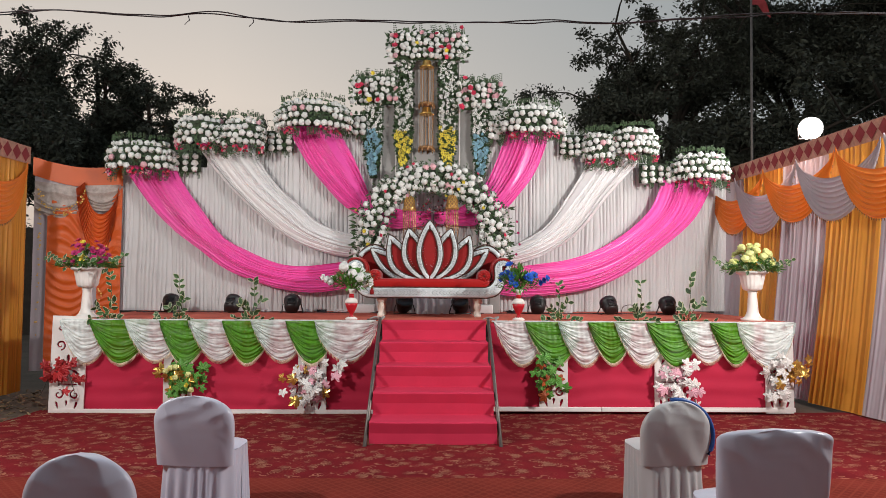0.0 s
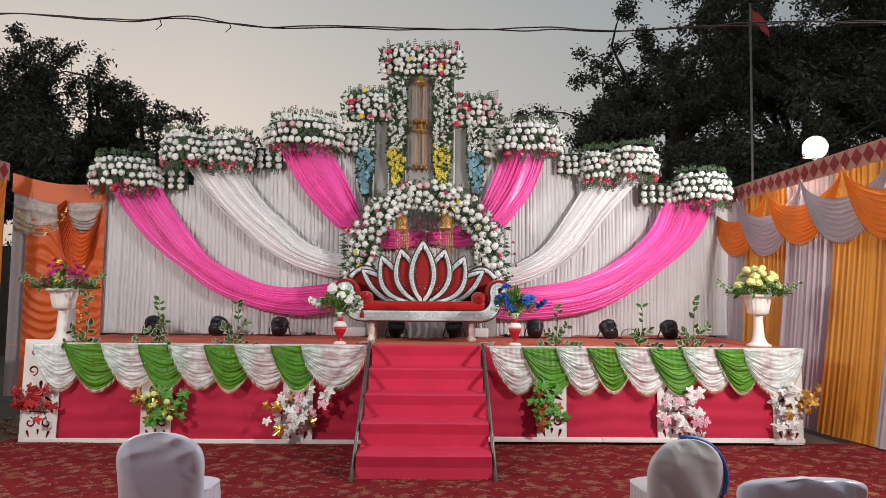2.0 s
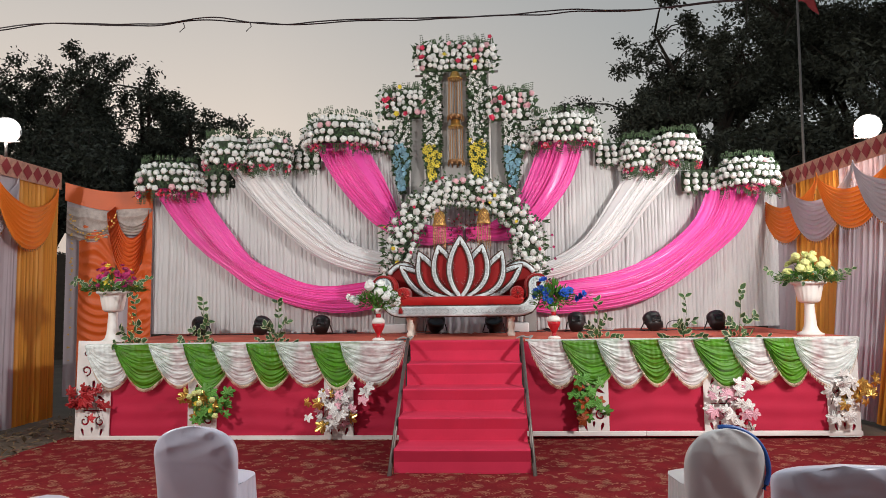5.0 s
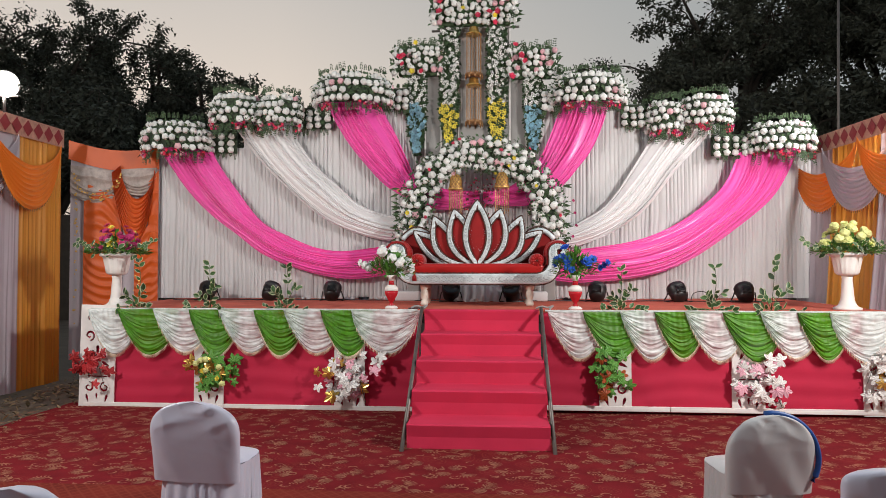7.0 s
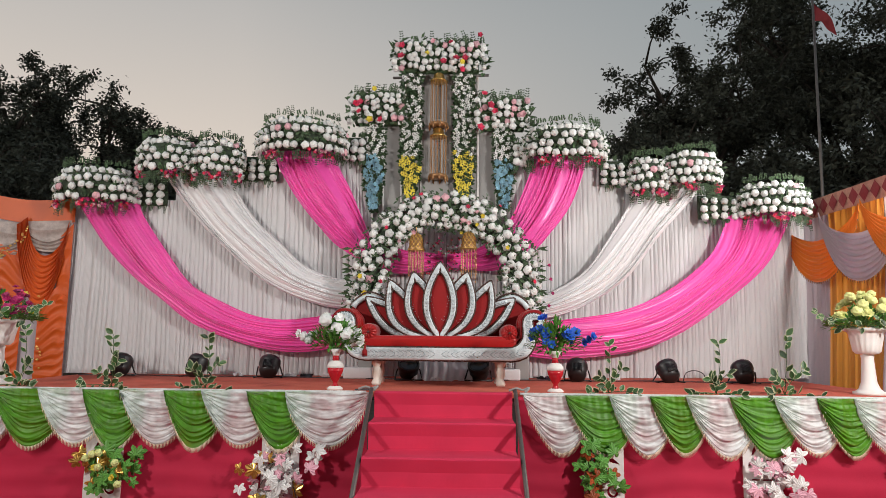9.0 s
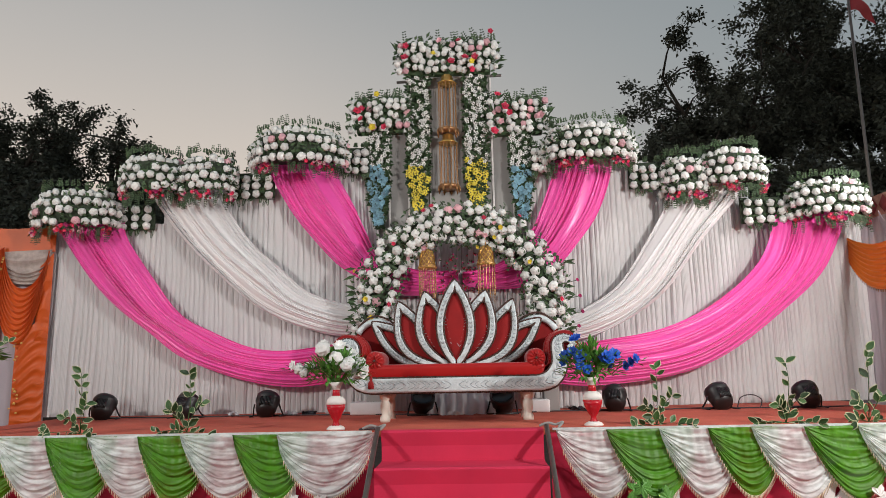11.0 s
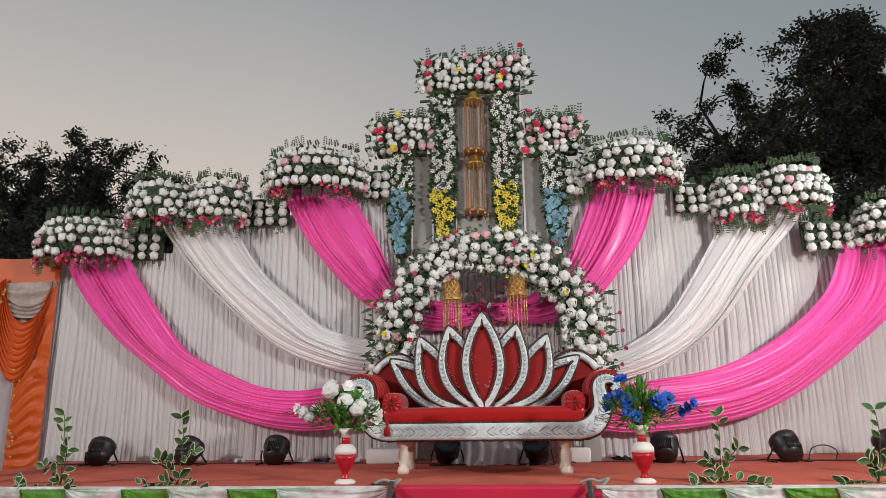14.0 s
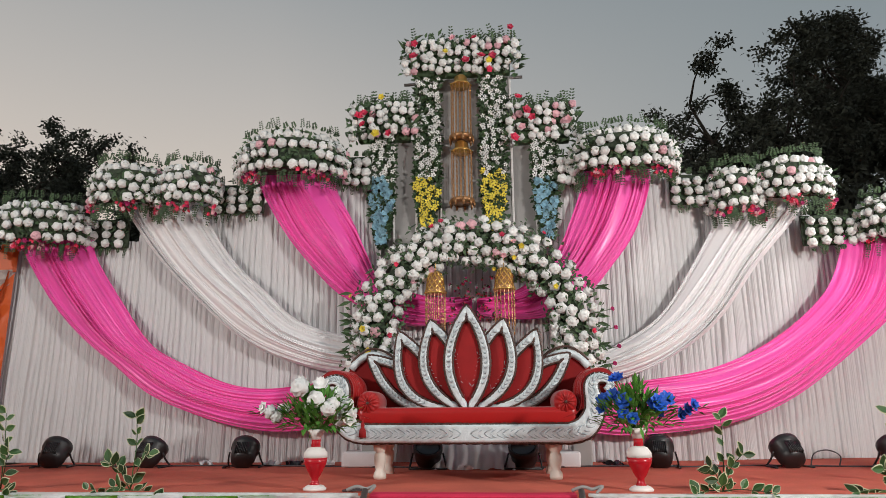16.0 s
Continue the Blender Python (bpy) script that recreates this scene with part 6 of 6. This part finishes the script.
def maple_spray(x, z, w, h, leaves, label, seed, n=34):
    random.seed(200 + seed)
    own = thing("leaf_spray", (x, YF - 0.06, z), label, "leaf spray", "leaf sprays on the stage front")
    for b in range(4):
        e = (rnd(-w, w), rnd(-0.10, -0.05), rnd(-h, 0))
        part("twig", tube(spline([(0, 0.01, h * 0.7), (e[0] * 0.5, -0.05, e[2] * 0.3 + 0.1), e], 8), 0.004, 4), M_BARK, own)
    for k in range(n):
        g = rnd(-1, 1)
        p = (max(-w, min(w, random.gauss(0, w * 0.5))), rnd(-0.13, -0.02), rnd(-h, h) * (0.55 + 0.45 * (1 - abs(g))))
        part("leaf", MAPLES[random.choice(leaves)], None, own, m=aim(p, (rnd(-0.5, 0.5), -1, rnd(-0.4, 0.6)), rnd(0, 6.28), rnd(0.12, 0.19)))
    return own


maple_spray(-4.62, 0.50, 0.26, 0.26, ["red"], "spray of red maple leaves over a white board", 1, 22)
g = maple_spray(-3.12, 0.46, 0.28, 0.22, ["green", "green", "green", "gold"], "spray of green leaves with cream blooms", 2, 60)
for k in range(8):
    bloom(random.choice((LILY_Y, LIME_ROSE)), g, (rnd(-0.2, 0.2), -0.14, rnd(-0.15, 0.15)), (rnd(-0.3, 0.3), -1, 0.2), 0.07)
maple_spray(-1.46, 0.40, 0.36, 0.32, ["white", "white", "white", "gold", "pink"], "spray of white and gold maple leaves", 3, 54)
g = maple_spray(1.52, 0.50, 0.20, 0.34, ["green", "green", "green", "green", "rust"], "spray of green and rust maple leaves", 4, 44)
maple_spray(3.14, 0.42, 0.26, 0.32, ["white", "pink", "white", "pink"], "spray of white and pale pink maple leaves", 5, 44)
maple_spray(4.44, 0.50, 0.16, 0.34, ["white"], "spray of white maple leaves over a board", 6, 34)
maple_spray(4.62, 0.56, 0.20, 0.20, ["gold"], "spray of gold foil leaves at the stage corner", 7, 24)


# ---------------------------------------------------------------- covered chairs
def chair(x, y, rz, mt, label, square=0.0, bare=False, wide=0.25, high=0.90):
    own = thing("banquet_chair", (x, y, 0.03), label, "chair", "satin covered chairs", rz)
    H1 = high
    def ring(u):
        a = 2 * math.pi * u
        return math.cos(a), math.sin(a)
    def back(u, v):
        # cross-section runs round the slab; the top closes into a dome
        c, s = ring(u)
        t = v
        z = 0.36 + (H1 - 0.36) * t
        e = max(0.0, (z - (H1 - wide * (0.95 - 0.65 * square))) / (wide * (0.95 - 0.65 * square)))
        hw = (wide - 0.02 * (1 - t)) * math.sqrt(max(0.0, 1 - e ** (2.2 + 3 * square)))
        th = 0.040 * (1 - 0.6 * e ** 3) + 0.01
        sx = math.copysign(abs(c) ** 0.45, c) * hw
        fold = 0.012 * (1 - 2 * abs(math.sin(24 * z + 11 * sx * (1 if rz > 0 else -1) + 3 * wobble(sx * 7, rz + 1)))) * max(0, t - 0.55) * 1.4 + 0.012 * wobble(sx * 14 + z * 9, rz + 3) + 0.008 * (1 - 2 * abs(math.sin(21 * sx + 9 * z + 2 * wobble(z * 11, rz)))) * max(0, t - 0.3)
        return (sx, -0.06 * (t - 0.3) + math.copysign(abs(s) ** 0.8, s) * (th + fold), z)
    part("back_cover", grid(96, 60, back), mt, own, "smooth satin back cover")
    def skirt(u, v):
        c, s = ring(u)
        k = 3.4
        r = (abs(c) ** k + abs(s) ** k) ** (-1 / k)
        flare = 1.0 + 0.16 * (1 - v)
        pl = 1 + (0.045 * math.sin(2 * math.pi * u * 22 + 4 * wobble(u * 17, rz)) + 0.035 * wobble(u * 40, rz + 2)) * (1 - v) ** 0.8
        return (c * r * max(0.235, wide * 0.90) * (0.94 + 0.06 * flare) * pl, 0.215 + s * r * 0.235 * flare * pl, 0.0 + 0.45 * v)
    part("skirt", grid(240, 10, skirt), mt, own, "pleated satin skirt")
    def top(u, v):
        c, s = ring(u)
        k = 3.4
        r = (abs(c) ** k + abs(s) ** k) ** (-1 / k)
        q = 1 - v
        return (c * r * max(0.236, wide * 0.90) * q, 0.215 + s * r * 0.236 * q, 0.452 + 0.03 * (1 - q ** 4) + 0.004 * wobble(c * q * 9 + s * q * 7, 2))
    part("seat_cover", grid(60, 8, top), mt, own, "satin seat cover")
    if bare:
        rim = [(wide * 1.015 * math.cos(a), -0.028, H1 - wide * 0.95 + wide * 0.97 * math.sin(a)) for a in [math.radians(k) for k in range(-30, 100, 8)]]
        part("back_rim", tube(rim, 0.016, 8), M_BLUE_PL, own, "bare blue plastic rim")
    return own


random.seed(25)
chair(-1.60, 4.76, -4, M_CHAIR, "chair in a silver-lilac satin cover on red matting", square=0.25, wide=0.295, high=0.85)
chair(-1.59, 3.22, 4, M_CHAIR, "chair in a silver-lilac satin cover on red matting", high=0.84, wide=0.27)
chair(1.80, 4.80, 6, M_CHAIR_B, "chair in a slipped grey satin cover showing blue plastic", bare=True, wide=0.27, high=0.82)
chair(1.86, 3.52, 3, M_CHAIR, "square-backed chair in a silver-lilac satin cover", square=1.0, wide=0.315)

# scrolling leaf figures woven into the carpet, and a border row along the stage
def carpet_figures():
    rs = random.Random(31)
    v, f = [], []
    def curl(cx, cy, r, start, turn, w):
        q = len(v)
        for k in range(9):
            s = k / 8
            a, rr, h = start + turn * s, r * (1 - 0.55 * s), w * math.sin(math.pi * (0.08 + 0.86 * s))
            for e in (-1, 1):
                x, y = cx + (rr + e * h) * math.cos(a), cy + 0.8 * (rr + e * h) * math.sin(a)
                v.append((x, y, 0.0125 + 0.008 * noise.noise(Vector((x, y, 0.3)) * 2.5)))
        for k in range(8):
            f.append((q + 2 * k, q + 2 * k + 1, q + 2 * k + 3, q + 2 * k + 2))
    row, y = 0, 5.85
    while y < 8.5:
        x = -4.9 + 0.42 * (row % 2)
        while x < 5.8:
            flip = 1 if (row + int(x * 1.2)) % 2 else -1
            for leaf in range(3):
                lx, ly = x + flip * (0.24 * leaf - 0.26) + rs.uniform(-0.03, 0.03), y + 0.075 * (-1) ** leaf + rs.uniform(-0.02, 0.02)
                la, side = rs.uniform(-0.5, 0.5) + (0 if flip > 0 else 3.14), (-1) ** leaf
                for c in range(8):
                    curl(lx + 0.012 * c * math.cos(la), ly + 0.012 * c * math.sin(la), 0.045 + 0.013 * c, la + side * (0.30 * c - 1.0), side * rs.uniform(1.0, 1.5), rs.uniform(0.006, 0.010))
                curl(lx, ly - side * 0.05, 0.05, la, -side * 4.2, 0.009)
            for _ in range(7):
                t = rs.uniform(-0.9, 0.9)
                curl(x + flip * 0.30 * t, y + 0.09 * math.sin(t * 3) + rs.uniform(-0.05, 0.05), rs.uniform(0.03, 0.06), rs.uniform(0, 6.28), flip * rs.uniform(2.0, 4.0), rs.uniform(0.006, 0.010))
            x += 0.66
        y, row = y + 0.27, row + 1
    x = -4.8
    while x < 5.6:
        for k in range(7):
            curl(x + 0.05 * k, 8.50 + 0.01 * k, 0.12 - 0.012 * k, 2.6 - 0.2 * k, 3.6, 0.012)
        curl(x + 0.36, 8.47, 0.06, 0, 4.5, 0.009)
        x += 0.62
    return v, f


tagged(part("carpet_figure", carpet_figures(), M_FIGURE, bpy.data.objects["carpet"], smooth=False, kind="stuff"), "pale gold woven leaf scrolls")

# dry litter on the bare strip of earth
random.seed(26)
litter = Leaves()
for k in range(420):
    litter.leaf((rnd(-6.0, -4.9), rnd(6.2, 10.6), rnd(-0.02, 0.02)), (rnd(-1, 1), rnd(-1, 1), rnd(-0.1, 0.3)), (0, 0, 1), rnd(0.05, 0.14), rnd(0.02, 0.07))
tagged(part("leaf_litter", litter.shape(), M_LITTER, smooth=False, kind="stuff"), "dry leaves and scraps on the earth", "litter")
